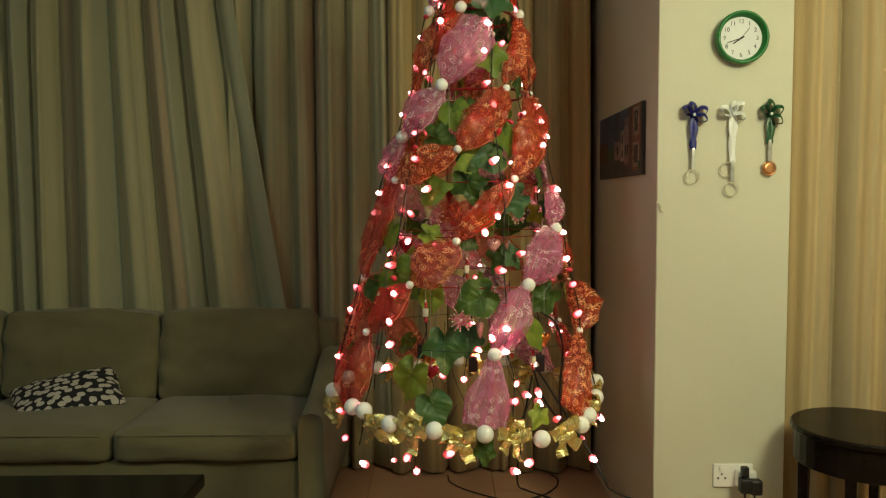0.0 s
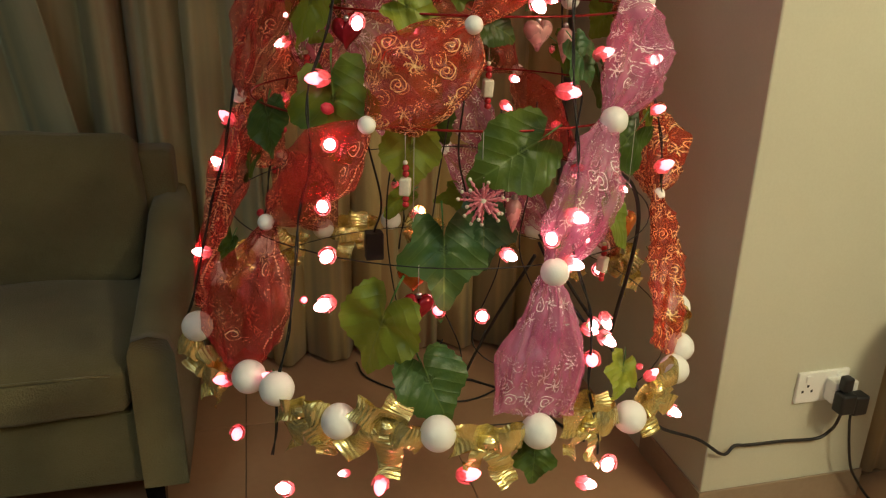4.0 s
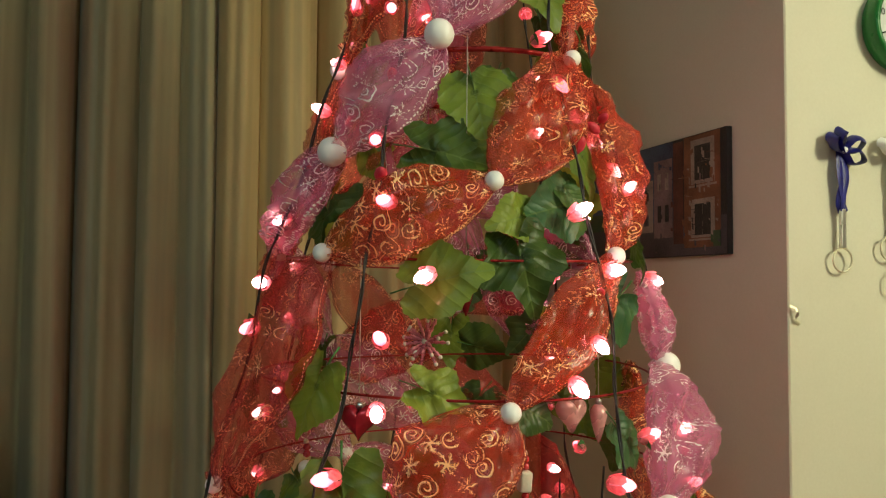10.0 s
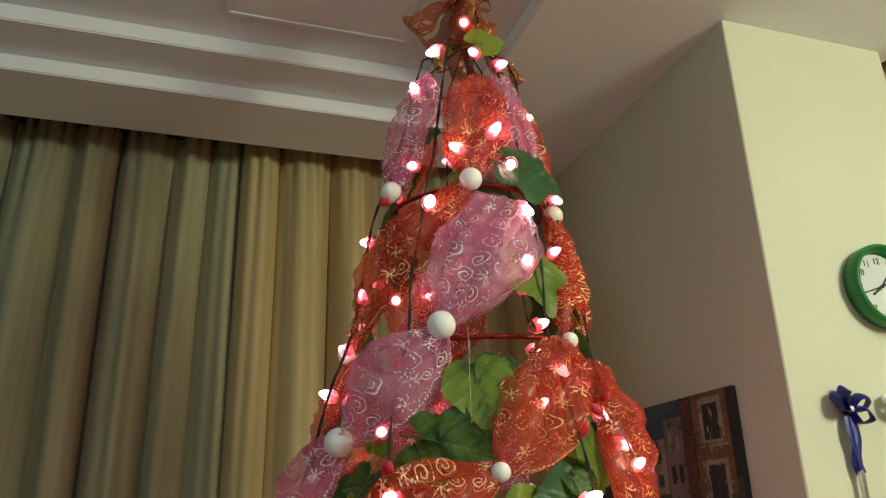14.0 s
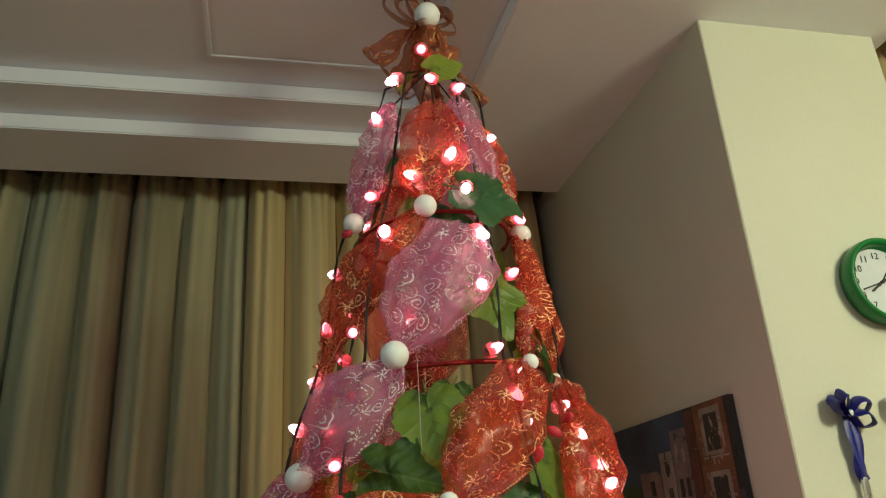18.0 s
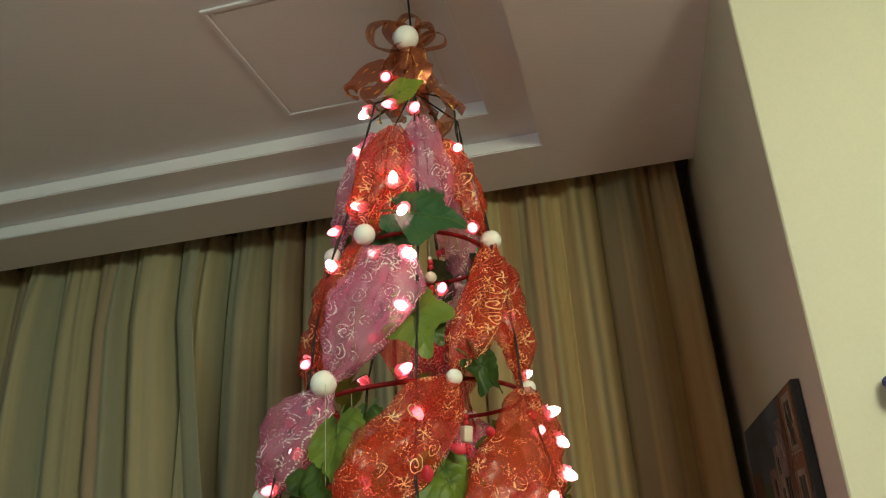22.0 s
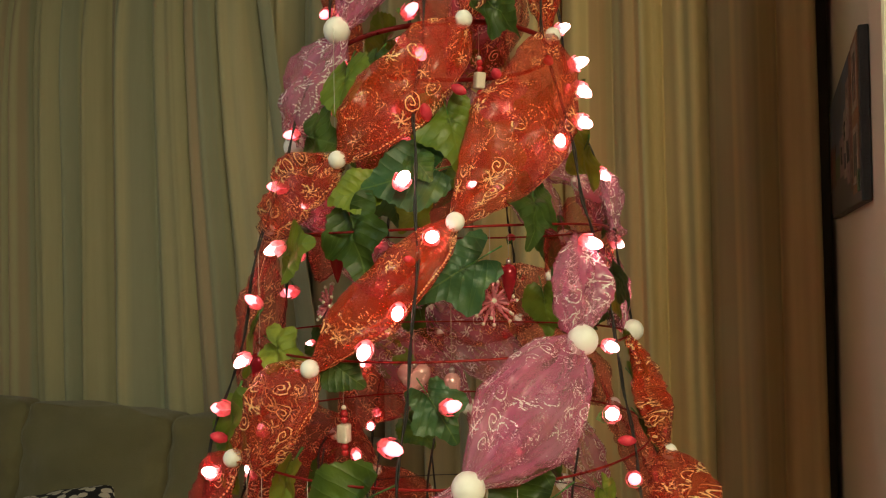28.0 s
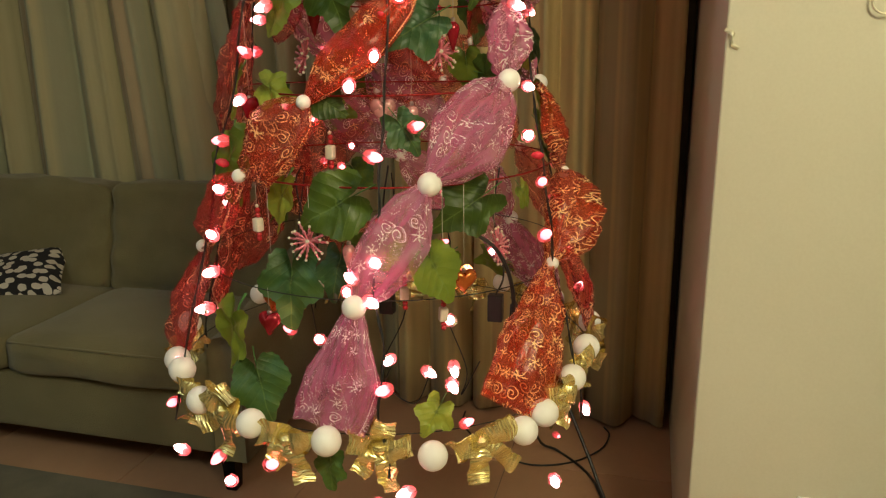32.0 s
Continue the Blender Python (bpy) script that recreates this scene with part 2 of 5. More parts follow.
def organza(name, base, base2, foil, opacity, motif, wear=1.94):
    """Sheer ribbon with a printed foil scroll: spirals and stars in scattered cells, worn to glitter."""
    m, t, p = mat(name)
    uv = coords(t, "UV")
    big = node(t, "TexNoise", None, Vector=uv, Scale=16.0, Detail=3.0).outputs[0]
    warp = node(t, "TexNoise", None, Vector=uv, Scale=70.0).outputs[1]
    uvw = node(t, "VectorMath", {"operation": "MULTIPLY_ADD"}, i0=warp, i1=(0.006, 0.006, 0), i2=uv).outputs[0]
    v = node(t, "TexVoronoi", {"voronoi_dimensions": "2D"}, Vector=uvw, Scale=motif, Randomness=0.55)
    d = node(t, "VectorMath", {"operation": "SUBTRACT"}, i0=uvw, i1=v.outputs["Position"])
    xy = node(t, "SeparateXYZ", None, Vector=d.outputs[0])
    ang = math_node(t, "ARCTAN2", xy.outputs[1], xy.outputs[0])
    dist = v.outputs["Distance"]
    spiral = math_node(t, "SINE", math_node(t, "MULTIPLY_ADD", dist, 27.0, ang))
    line = math_node(t, "MULTIPLY", math_node(t, "GREATER_THAN", spiral, 0.68), math_node(t, "GREATER_THAN", dist, 0.05))
    arms = math_node(t, "ABSOLUTE", math_node(t, "SINE", math_node(t, "MULTIPLY_ADD", dist, 3.5, math_node(t, "MULTIPLY", ang, 3.0))))
    star = math_node(t, "LESS_THAN", math_node(t, "MULTIPLY", arms, dist), 0.072)
    # small curls join the tips of the arms
    curl = math_node(t, "LESS_THAN", math_node(t, "ABSOLUTE", math_node(t, "SUBTRACT", dist, math_node(t, "MULTIPLY_ADD", arms, 0.09, 0.22))), 0.028)
    curl = math_node(t, "MULTIPLY", curl, math_node(t, "LESS_THAN", arms, 0.72))
    star = math_node(t, "MAXIMUM", star, curl)
    pick = math_node(t, "GREATER_THAN", node(t, "SeparateColor", None, Color=v.outputs["Color"]).outputs[0], 0.55)
    pat = math_node(t, "ADD", math_node(t, "MULTIPLY", line, pick), math_node(t, "MULTIPLY", star, math_node(t, "SUBTRACT", 1.0, pick)))
    fleck = node(t, "TexNoise", None, Vector=uv, Scale=520.0, Detail=1.0).outputs[0]
    area = node(t, "TexNoise", None, Vector=uv, Scale=15.0, Detail=1.0).outputs[0]
    worn = math_node(t, "GREATER_THAN", math_node(t, "MULTIPLY_ADD", area, 2.4, math_node(t, "MULTIPLY", fleck, 2.0)), math_node(t, "MULTIPLY_ADD", node(t, "ObjectInfo").outputs["Random"], 0.42, wear))
    near = math_node(t, "LESS_THAN", dist, 0.42)
    # a beaded foil line along the selvedge
    sx = node(t, "SeparateXYZ", None, Vector=uv)
    across = math_node(t, "FRACT", sx.outputs[1])
    rim = math_node(t, "LESS_THAN", math_node(t, "ABSOLUTE", math_node(t, "SUBTRACT", across, 0.010)), 0.0013)
    bead = math_node(t, "GREATER_THAN", math_node(t, "SINE", math_node(t, "MULTIPLY", sx.outputs[0], 1300.0)), -0.1)
    pat = math_node(t, "MULTIPLY", math_node(t, "MULTIPLY", pat, worn), near)
    pat = math_node(t, "MAXIMUM", pat, math_node(t, "MULTIPLY", rim, bead))
    col = ramp(t, big, [(0.35, base), (0.7, base2)])
    p.inputs["Roughness"].default_value = 0.24
    p.inputs["Specular IOR Level"].default_value = 1.0
    p.inputs["Sheen Weight"].default_value = 0.12
    t.links.new(col, p.inputs["Base Color"])
    crease = node(t, "TexNoise", None, Vector=node(t, "Mapping", None, Vector=uv, Scale=(9, 60, 1)).outputs[0], Scale=1.0, Detail=4.0).outputs[0]
    bp = node(t, "Bump", None, Strength=1.0, Distance=0.010, Height=crease).outputs[0]
    t.links.new(bp, p.inputs["Normal"])
    trans = node(t, "BsdfTranslucent", None, Color=col, Normal=bp).outputs[0]
    cloth = node(t, "MixShader", None, i0=0.36, i1=p.outputs[0], i2=trans).outputs[0]
    clear = node(t, "BsdfTransparent", None, Color=(1.0, 0.93, 0.92, 1)).outputs[0]
    fine = node(t, "TexNoise", None, Vector=uv, Scale=900.0).outputs[0]
    a = math_node(t, "MULTIPLY_ADD", fine, 0.2, math_node(t, "MULTIPLY_ADD", crease, 0.5, opacity - 0.35))
    sheer = node(t, "MixShader", None, i0=a, i1=clear, i2=cloth).outputs[0]
    glint = node(t, "Bump", None, Strength=1.0, Distance=0.006, Height=fleck).outputs[0]
    gold = node(t, "BsdfGlossy", None, Color=(*foil, 1), Roughness=0.30, Normal=glint).outputs[0]
    gd = node(t, "BsdfDiffuse", None, Color=(*foil, 1)).outputs[0]
    gold = node(t, "MixShader", None, i0=0.55, i1=gold, i2=gd).outputs[0]
    full = node(t, "MixShader", None, i0=math_node(t, "MULTIPLY", pat, 0.95), i1=sheer, i2=gold).outputs[0]
    t.links.new(full, t.nodes["Material Output"].inputs[0])
    return m


M_ORANGE = organza("orange_organza", (0.66, 0.030, 0.012), (0.84, 0.090, 0.018), (1.0, 0.84, 0.44), 0.47, 33)
M_RED = organza("red_organza", (0.70, 0.018, 0.026), (0.84, 0.042, 0.045), (1.0, 0.78, 0.46), 0.38, 33, 2.12)
M_PINK = organza("pink_organza", (0.88, 0.24, 0.50), (0.95, 0.44, 0.70), (1.0, 0.97, 0.98), 0.37, 34)


def striped_mesh():
    """Sheer bronze ribbon with gilt threads running along it."""
    m, t, p = mat("bronze_mesh_ribbon")
    uv = coords(t, "UV")
    x = node(t, "SeparateXYZ", None, Vector=uv).outputs[0]
    s = math_node(t, "ABSOLUTE", math_node(t, "SINE", math_node(t, "MULTIPLY", x, 210.0)))
    n = node(t, "TexNoise", None, Vector=uv, Scale=60.0, Detail=3.0).outputs[0]
    thread_mask = math_node(t, "GREATER_THAN", math_node(t, "MULTIPLY_ADD", n, 0.6, s), 1.34)
    t.links.new(ramp(t, n, [(0.3, (0.34, 0.085, 0.035)), (0.7, (0.60, 0.21, 0.085))]), p.inputs["Base Color"])
    p.inputs["Roughness"].default_value = 0.25
    p.inputs["Metallic"].default_value = 0.6
    clear = node(t, "BsdfTransparent", None, Color=(1.0, 0.86, 0.78, 1)).outputs[0]
    sheer = node(t, "MixShader", None, i0=0.74, i1=clear, i2=p.outputs[0]).outputs[0]
    gilt = node(t, "BsdfGlossy", None, Color=(1.0, 0.66, 0.22, 1), Roughness=0.34).outputs[0]
    gd = node(t, "BsdfDiffuse", None, Color=(0.8, 0.45, 0.12, 1)).outputs[0]
    gilt = node(t, "MixShader", None, i0=0.35, i1=gilt, i2=gd).outputs[0]
    t.links.new(node(t, "MixShader", None, i0=thread_mask, i1=sheer, i2=gilt).outputs[0], t.nodes["Material Output"].inputs[0])
    return m


M_BROWNMESH = striped_mesh()


def gold_foil():
    m, t, p = mat("gold_ribbed_ribbon")
    uv = coords(t, "UV")
    w = node(t, "TexWave", {"bands_direction": "Y"}, Vector=uv, Scale=42.0, Distortion=2.5).outputs[1]
    n = node(t, "TexNoise", None, Vector=uv, Scale=40.0).outputs[0]
    t.links.new(ramp(t, n, [(0.3, (0.78, 0.64, 0.22)), (0.7, (0.98, 0.87, 0.46))]), p.inputs["Base Color"])
    p.inputs["Metallic"].default_value = 0.75
    p.inputs["Roughness"].default_value = 0.26
    b = node(t, "Bump", None, Strength=0.35, Distance=0.003, Height=w)
    t.links.new(b.outputs[0], p.inputs["Normal"])
    return m


M_GOLD = gold_foil()


def leaf_cloth():
    m, t, p = mat("silk_vine_leaf")
    uv = coords(t, "UV")
    s = node(t, "SeparateXYZ", None, Vector=uv)
    ang = math_node(t, "ARCTAN2", s.outputs[0], s.outputs[1])
    rad = node(t, "VectorMath", {"operation": "LENGTH"}, i0=uv).outputs[1]
    ribs = math_node(t, "ABSOLUTE", math_node(t, "SINE", math_node(t, "MULTIPLY", ang, 4.0)))
    n = node(t, "TexNoise", None, Vector=uv, Scale=3.0, Detail=4.0).outputs[0]
    palm = math_node(t, "LESS_THAN", math_node(t, "MULTIPLY", ribs, rad), 0.018)
    mid = math_node(t, "LESS_THAN", math_node(t, "ABSOLUTE", s.outputs[0]), 0.011)
    side = math_node(t, "ABSOLUTE", math_node(t, "SINE", math_node(t, "MULTIPLY_ADD", math_node(t, "ABSOLUTE", s.outputs[0]), -15.0, math_node(t, "MULTIPLY_ADD", s.outputs[1], 19.0, math_node(t, "MULTIPLY", n, 1.6)))))
    vein = math_node(t, "MAXIMUM", math_node(t, "MAXIMUM", mid, math_node(t, "MULTIPLY", palm, 0.4)), math_node(t, "MULTIPLY", math_node(t, "LESS_THAN", side, 0.10), 0.4))
    rnd = node(t, "ObjectInfo").outputs["Random"]
    g = ramp(t, math_node(t, "ADD", math_node(t, "MULTIPLY", rnd, 0.75), math_node(t, "MULTIPLY", n, 0.3)), [(0.1, (0.028, 0.068, 0.014)), (0.30, (0.10, 0.18, 0.022)), (0.48, (0.045, 0.14, 0.055)), (0.58, (0.15, 0.25, 0.028)), (0.88, (0.32, 0.42, 0.05))])
    dark = ramp(t, math_node(t, "ADD", rad, math_node(t, "MULTIPLY", n, 0.5)), [(0.26, (0.30, 0.35, 0.32)), (0.58, (1, 1, 1))])
    mul = node(t, "Mix", {"data_type": "RGBA", "blend_type": "MULTIPLY"}, i0=0.8, i6=g, i7=dark).outputs[2]
    col = mixc(t, math_node(t, "MULTIPLY", vein, 0.38), mul, (0.20, 0.32, 0.08))
    t.links.new(col, p.inputs["Base Color"])
    p.inputs["Roughness"].default_value = 0.42
    b = node(t, "Bump", None, Strength=0.5, Distance=0.0022, Height=math_node(t, "ADD", math_node(t, "POWER", side, 0.5), math_node(t, "MULTIPLY", node(t, "TexNoise", None, Vector=uv, Scale=9.0, Detail=3.0).outputs[0], 1.6)))
    t.links.new(b.outputs[0], p.inputs["Normal"])
    tr = node(t, "BsdfTranslucent", None, Color=col).outputs[0]
    mx = node(t, "MixShader", None, i0=0.36, i1=p.outputs[0], i2=tr).outputs[0]
    t.links.new(mx, t.nodes["Material Output"].inputs[0])
    return m


M_LEAF = leaf_cloth()
M_SPRIG = surface("small_green_leaf", (0.03, 0.13, 0.03), (0.07, 0.24, 0.05), 0.5, 30, 200, 0.2)


def pillow_print():
    m, t, p = mat("blotched_pillow_print")
    uv = coords(t, "UV")
    v = node(t, "TexVoronoi", {"voronoi_dimensions": "2D"}, Vector=node(t, "Mapping", None, Vector=uv, Scale=(23, 29, 1)).outputs[0], Scale=1.0, Randomness=0.7)
    n = node(t, "TexNoise", None, Vector=uv, Scale=55.0).outputs[0]
    k = math_node(t, "LESS_THAN", math_node(t, "MULTIPLY_ADD", n, 0.28, v.outputs["Distance"]), 0.53)
    t.links.new(mixc(t, k, (0.012, 0.011, 0.012), (0.58, 0.53, 0.44)), p.inputs["Base Color"])
    p.inputs["Roughness"].default_value = 0.85
    return m


M_PILLOW = pillow_print()


def canvas(name, c1, c2, sc=14.0):
    return surface(name, c1, c2, 0.55, sc, 300, 0.6)


# ---- building helpers ----
WORLD = {}


def thing(name, at, label, category, group="", kind=""):
    ob = new(name)
    ob.empty_display_size = 0.05
    ob.matrix_basis = pose(*at)
    WORLD[ob] = ob.matrix_basis.copy()
    return tagged(ob, label, category, group, kind)


def put(name, mesh, parent=None, m=None, label=""):
    ob = new(name, mesh)
    m = m or Matrix()
    ob.matrix_basis = m
    WORLD[ob] = m.copy()
    if parent:
        ob.parent = parent
        ob.matrix_parent_inverse = WORLD[parent].inverted()
    if label:
        ob["label"] = label
    return ob


def mesh(name, verts, faces, material, smooth=True, uvs=None):
    me = bpy.data.meshes.new(name)
    me.from_pydata([tuple(v) for v in verts], [], faces)
    me.materials.append(material)
    if smooth:
        me.polygons.foreach_set("use_smooth", [True] * len(me.polygons))
    if uvs is not None:
        lay = me.uv_layers.new(name="uv")
        idx = np.zeros(len(me.loops), dtype=np.int32)
        me.loops.foreach_get("vertex_index", idx)
        lay.data.foreach_set("uv", np.asarray(uvs, dtype=np.float32)[idx].ravel())
    me.update()
    return me


def from_bm(name, bm, material, smooth=False):
    me = bpy.data.meshes.new(name)
    bmesh.ops.recalc_face_normals(bm, faces=bm.faces)
    bm.to_mesh(me)
    bm.free()
    me.materials.append(material)
    if smooth:
        me.polygons.foreach_set("use_smooth", [True] * len(me.polygons))
    return me


def grid_faces(nu, nv, wrap_u=False, wrap_v=False):
    f = []
    for i in range(nu if wrap_u else nu - 1):
        for j in range(nv if wrap_v else nv - 1):
            a, b = i * nv + j, i * nv + (j + 1) % nv
            c, d = ((i + 1) % nu) * nv + (j + 1) % nv, ((i + 1) % nu) * nv + j
            f.append((a, b, c, d))
    return f


def box(x0, x1, y0, y1, z0, z1, bevel=0.0, seg=2):
    bm = bmesh.new()
    bmesh.ops.create_cube(bm, size=1, matrix=Matrix.Translation(((x0 + x1) / 2, (y0 + y1) / 2, (z0 + z1) / 2)) @ Matrix.Diagonal((x1 - x0, y1 - y0, z1 - z0, 1)))
    if bevel:
        bmesh.ops.bevel(bm, geom=bm.edges[:], offset=bevel, segments=seg, affect="EDGES", profile=0.6)
    return bm


def soft_block(x0, x1, y0, y1, z0, z1, n=10, puff=0.03, sag=0.01, seed=0, corner=0.05):
    """An upholstered cushion: rounded box whose faces swell, with slight folds."""
    bm = bmesh.new()
    bmesh.ops.create_cube(bm, size=2)
    bmesh.ops.subdivide_edges(bm, edges=bm.edges[:], cuts=n, use_grid_fill=True)
    h = Vector(((x1 - x0) / 2, (y1 - y0) / 2, (z1 - z0) / 2))
    c = Vector(((x0 + x1) / 2, (y0 + y1) / 2, (z0 + z1) / 2))
    for v in bm.verts:
        u = v.co.copy()
        q = Vector((u.x * h.x, u.y * h.y, u.z * h.z))
        core = Vector([max(-k + corner, min(k - corner, w)) for k, w in zip(h, q)])
        d = q - core
        if d.length > 1e-6:
            q = core + d.normalized() * min(d.length, corner) if d.length > corner * 0.6 else q
        sw = Vector((u.x * (1 - u.y ** 2) * (1 - u.z ** 2), u.y * (1 - u.x ** 2) * (1 - u.z ** 2), u.z * (1 - u.x ** 2) * (1 - u.y ** 2)))
        q += sw * puff
        q += Vector((0, 1, 1)) * sag * noise.noise(Vector((u.x * 1.7 + seed, u.y * 1.7, u.z * 1.7)))
        v.co = c + q
    return bm


def tube(points, r, n=8, closed=False):
    """Vertices and faces of a round tube along points; r may be a list."""
    pts = [Vector(p) for p in points]
    k = len(pts)
    rs = r if isinstance(r, (list, tuple)) else [r] * k
    vs, up = [], Vector((0, 0, 1))
    for i, p in enumerate(pts):
        d = (pts[(i + 1) % k] - pts[i - 1]) if closed else (pts[min(i + 1, k - 1)] - pts[max(i - 1, 0)])
        d = d.normalized()
        a = d.cross(up)
        if a.length < 1e-3:
            a = d.cross(Vector((1, 0, 0)))
        a.normalize()
        b = a.cross(d)
        up = b
        vs += [p + (a * math.cos(q * math.tau / n) + b * math.sin(q * math.tau / n)) * rs[i] for q in range(n)]
    f = grid_faces(k, n, wrap_u=closed, wrap_v=True)
    if not closed:
        f += [tuple(range(n))[::-1], tuple(range((k - 1) * n, k * n))]
    return vs, f


def lathe(profile, n=16):
    """Profile of (radius, height), turned round z."""
    vs = [(r * math.cos(a * math.tau / n), r * math.sin(a * math.tau / n), z) for r, z in profile for a in range(n)]
    k = len(profile)
    return vs, grid_faces(k, n, wrap_v=True) + [tuple(range(n))[::-1], tuple(range((k - 1) * n, k * n))]


def spline(points, per=8):
    """Catmull-Rom through points."""
    p = [Vector(q) for q in points]
    p = [2 * p[0] - p[1]] + p + [2 * p[-1] - p[-2]]
    out = []
    for i in range(1, len(p) - 2):
        for s in range(per):
            t = s / per
            out.append(0.5 * (2 * p[i] + (p[i + 1] - p[i - 1]) * t + (2 * p[i - 1] - 5 * p[i] + 4 * p[i + 1] - p[i + 2]) * t * t + (3 * p[i] - p[i - 1] - 3 * p[i + 1] + p[i + 2]) * t ** 3))
    return out + [p[-2]]


def sphere(r, seg=16, rings=10):
    bm = bmesh.new()
    bmesh.ops.create_uvsphere(bm, u_segments=seg, v_segments=rings, radius=r)
    return bm


# ---- the room ----
SOFFIT, MID, TOP = 2.603, 2.648, 2.694
BACK, PILLAR_Y, PILLAR_X, PILLAR_E = 3.85, 2.580, 0.830, 1.313
WEST, SOUTH, EAST = -3.3, -2.6, 3.4


def wall(name, x0, x1, y0, y1, z0, z1, label, material=M_WALL):
    ob = put(name, from_bm(name, box(x0, x1, y0, y1, z0, z1), material))
    return tagged(ob, label, "wall", kind="structure")


# shade put into the colour of these four: less bounce, darker gap by the pillar
wall("wall_north", WEST - 0.15, 0.96, BACK, BACK + 0.15, -0.1, 2.95, "wall behind the long curtains, colour darkened to keep the gap shaded", M_WALL_DIM)
wall("wall_west", WEST - 0.15, WEST, SOUTH - 0.15, BACK, -0.1, 2.95, "unseen side wall of the room, darkened to cut bounce light", M_WALL_DIM)
wall("wall_south", WEST - 0.15, EAST + 0.15, SOUTH - 0.15, SOUTH, -0.1, 2.95, "unseen rear wall, darkened to cut bounce light", M_WALL_DIM)
wall("wall_east", EAST, EAST + 0.15, SOUTH, 2.95, -0.1, 2.95, "unseen east wall of the room, darkened to cut bounce light", M_WALL_DIM)
wall("wall_north_bay", PILLAR_E + 0.004, EAST + 0.15, 2.80, 2.95, -0.1, 2.95, "cream painted wall behind the yellow striped curtain")

# the pillar: worn arrises
bm = box(PILLAR_X, PILLAR_E, PILLAR_Y, BACK, 0, SOFFIT + 0.06)
bmesh.ops.bevel(bm, geom=[e for e in bm.edges if abs(e.verts[0].co.z - e.verts[1].co.z) > 1], offset=0.003, segments=1, affect="EDGES")
pillar = tagged(put("wall_pillar", from_bm("wall_pillar", bm, M_WALL)), "cream painted square pillar with chipped plaster edge", "pillar", kind="structure")

floor = tagged(put("floor", from_bm("floor", box(WEST, EAST, SOUTH, BACK, -0.1, -0.004), M_GROUT)), "brown glazed tile floor with thin joints", "floor", kind="structure")

# ceiling: a lower border, two risers and a raised middle
bm = bmesh.new()


def slab(bm, x0, x1, y0, y1, z0, z1):
    bmesh.ops.create_cube(bm, size=1, matrix=Matrix.Translation(((x0 + x1) / 2, (y0 + y1) / 2, (z0 + z1) / 2)) @ Matrix.Diagonal((x1 - x0, y1 - y0, z1 - z0, 1)))


T1 = (-2.6, 0.390, -1.9, 3.264)      # edge of the first riser: x0, x1, y0, y1
T2 = (-2.45, 0.262, -1.75, 3.112)   # edge of the second
SLOT_Y, SLOT_X, SLOT_E = 3.512, 1.36, 2.55
slab(bm, WEST, T1[0], SOUTH, SLOT_Y, SOFFIT, 2.95)
slab(bm, T1[1], SLOT_X, SOUTH, SLOT_Y, SOFFIT, 2.95)
slab(bm, SLOT_X, EAST, SOUTH, SLOT_E, SOFFIT, 2.95)
slab(bm, T1[0], T1[1], T1[3], SLOT_Y, SOFFIT, 2.95)
slab(bm, T1[0], T1[1], SOUTH, T1[2], SOFFIT, 2.95)
slab(bm, T1[0], T2[0], T1[2], T1[3], MID, 2.95)
slab(bm, T2[1], T1[1], T1[2], T1[3], MID, 2.95)
slab(bm, T2[0], T2[1], T2[3], T1[3], MID, 2.95)
slab(bm, T2[0], T2[1], T1[2], T2[2], MID, 2.95)
slab(bm, T2[0], T2[1], T2[2], T2[3], TOP, 2.95)
slab(bm, WEST, PILLAR_X, SLOT_Y, BACK, 2.80, 2.95)
slab(bm, SLOT_X, EAST, SLOT_E, 2.9, 2.80, 2.95)
ceiling = tagged(put("ceiling", from_bm("ceiling", bm, M_CEIL)), "grey-white stepped tray ceiling", "ceiling", kind="structure")

# white faces of the two risers
for name, (x0, x1, y0, y1), z0, z1 in (("trim_lower_step", T1, SOFFIT + 0.003, MID - 0.002), ("trim_upper_step", T2, MID + 0.003, TOP - 0.002)):
    tr = thing(name, ((x0 + x1) / 2, y1, z0), "white painted riser of the ceiling step", "trim", kind="structure")
    th = 0.004
    for x0b, x1b, y0b, y1b in ((x0, x1, y1 - th, y1), (x0, x1, y0, y0 + th), (x1 - th, x1, y0, y1), (x0, x0 + th, y0, y1)):
        put("riser", from_bm("riser", box(x0b, x1b, y0b, y1b, z0, z1), M_RISER), tr)

# access panel with a raised trim
px0, px1, py0, py1 = -0.300, 0.170, 2.522, 3.000
hatch = thing("ceiling_hatch", (px0, py0, TOP), "square ceiling access hatch with thin white trim", "hatch", kind="structure")
put("panel", from_bm("panel", box(px0 + 0.02, px1 - 0.02, py0 + 0.02, py1 - 0.02, TOP - 0.003, TOP + 0.01), M_CEIL), hatch)
for a, b, c, d in ((px0, px1, py0, py0 + 0.011), (px0, px1, py1 - 0.011, py1), (px0, px0 + 0.011, py0 + 0.011, py1 - 0.011), (px1 - 0.011, px1, py0 + 0.011, py1 - 0.011)):
    put("trim_strip", from_bm("trim_strip", box(a, b, c, d, TOP - 0.0055, TOP + 0.005, 0.002), M_CEIL), hatch)


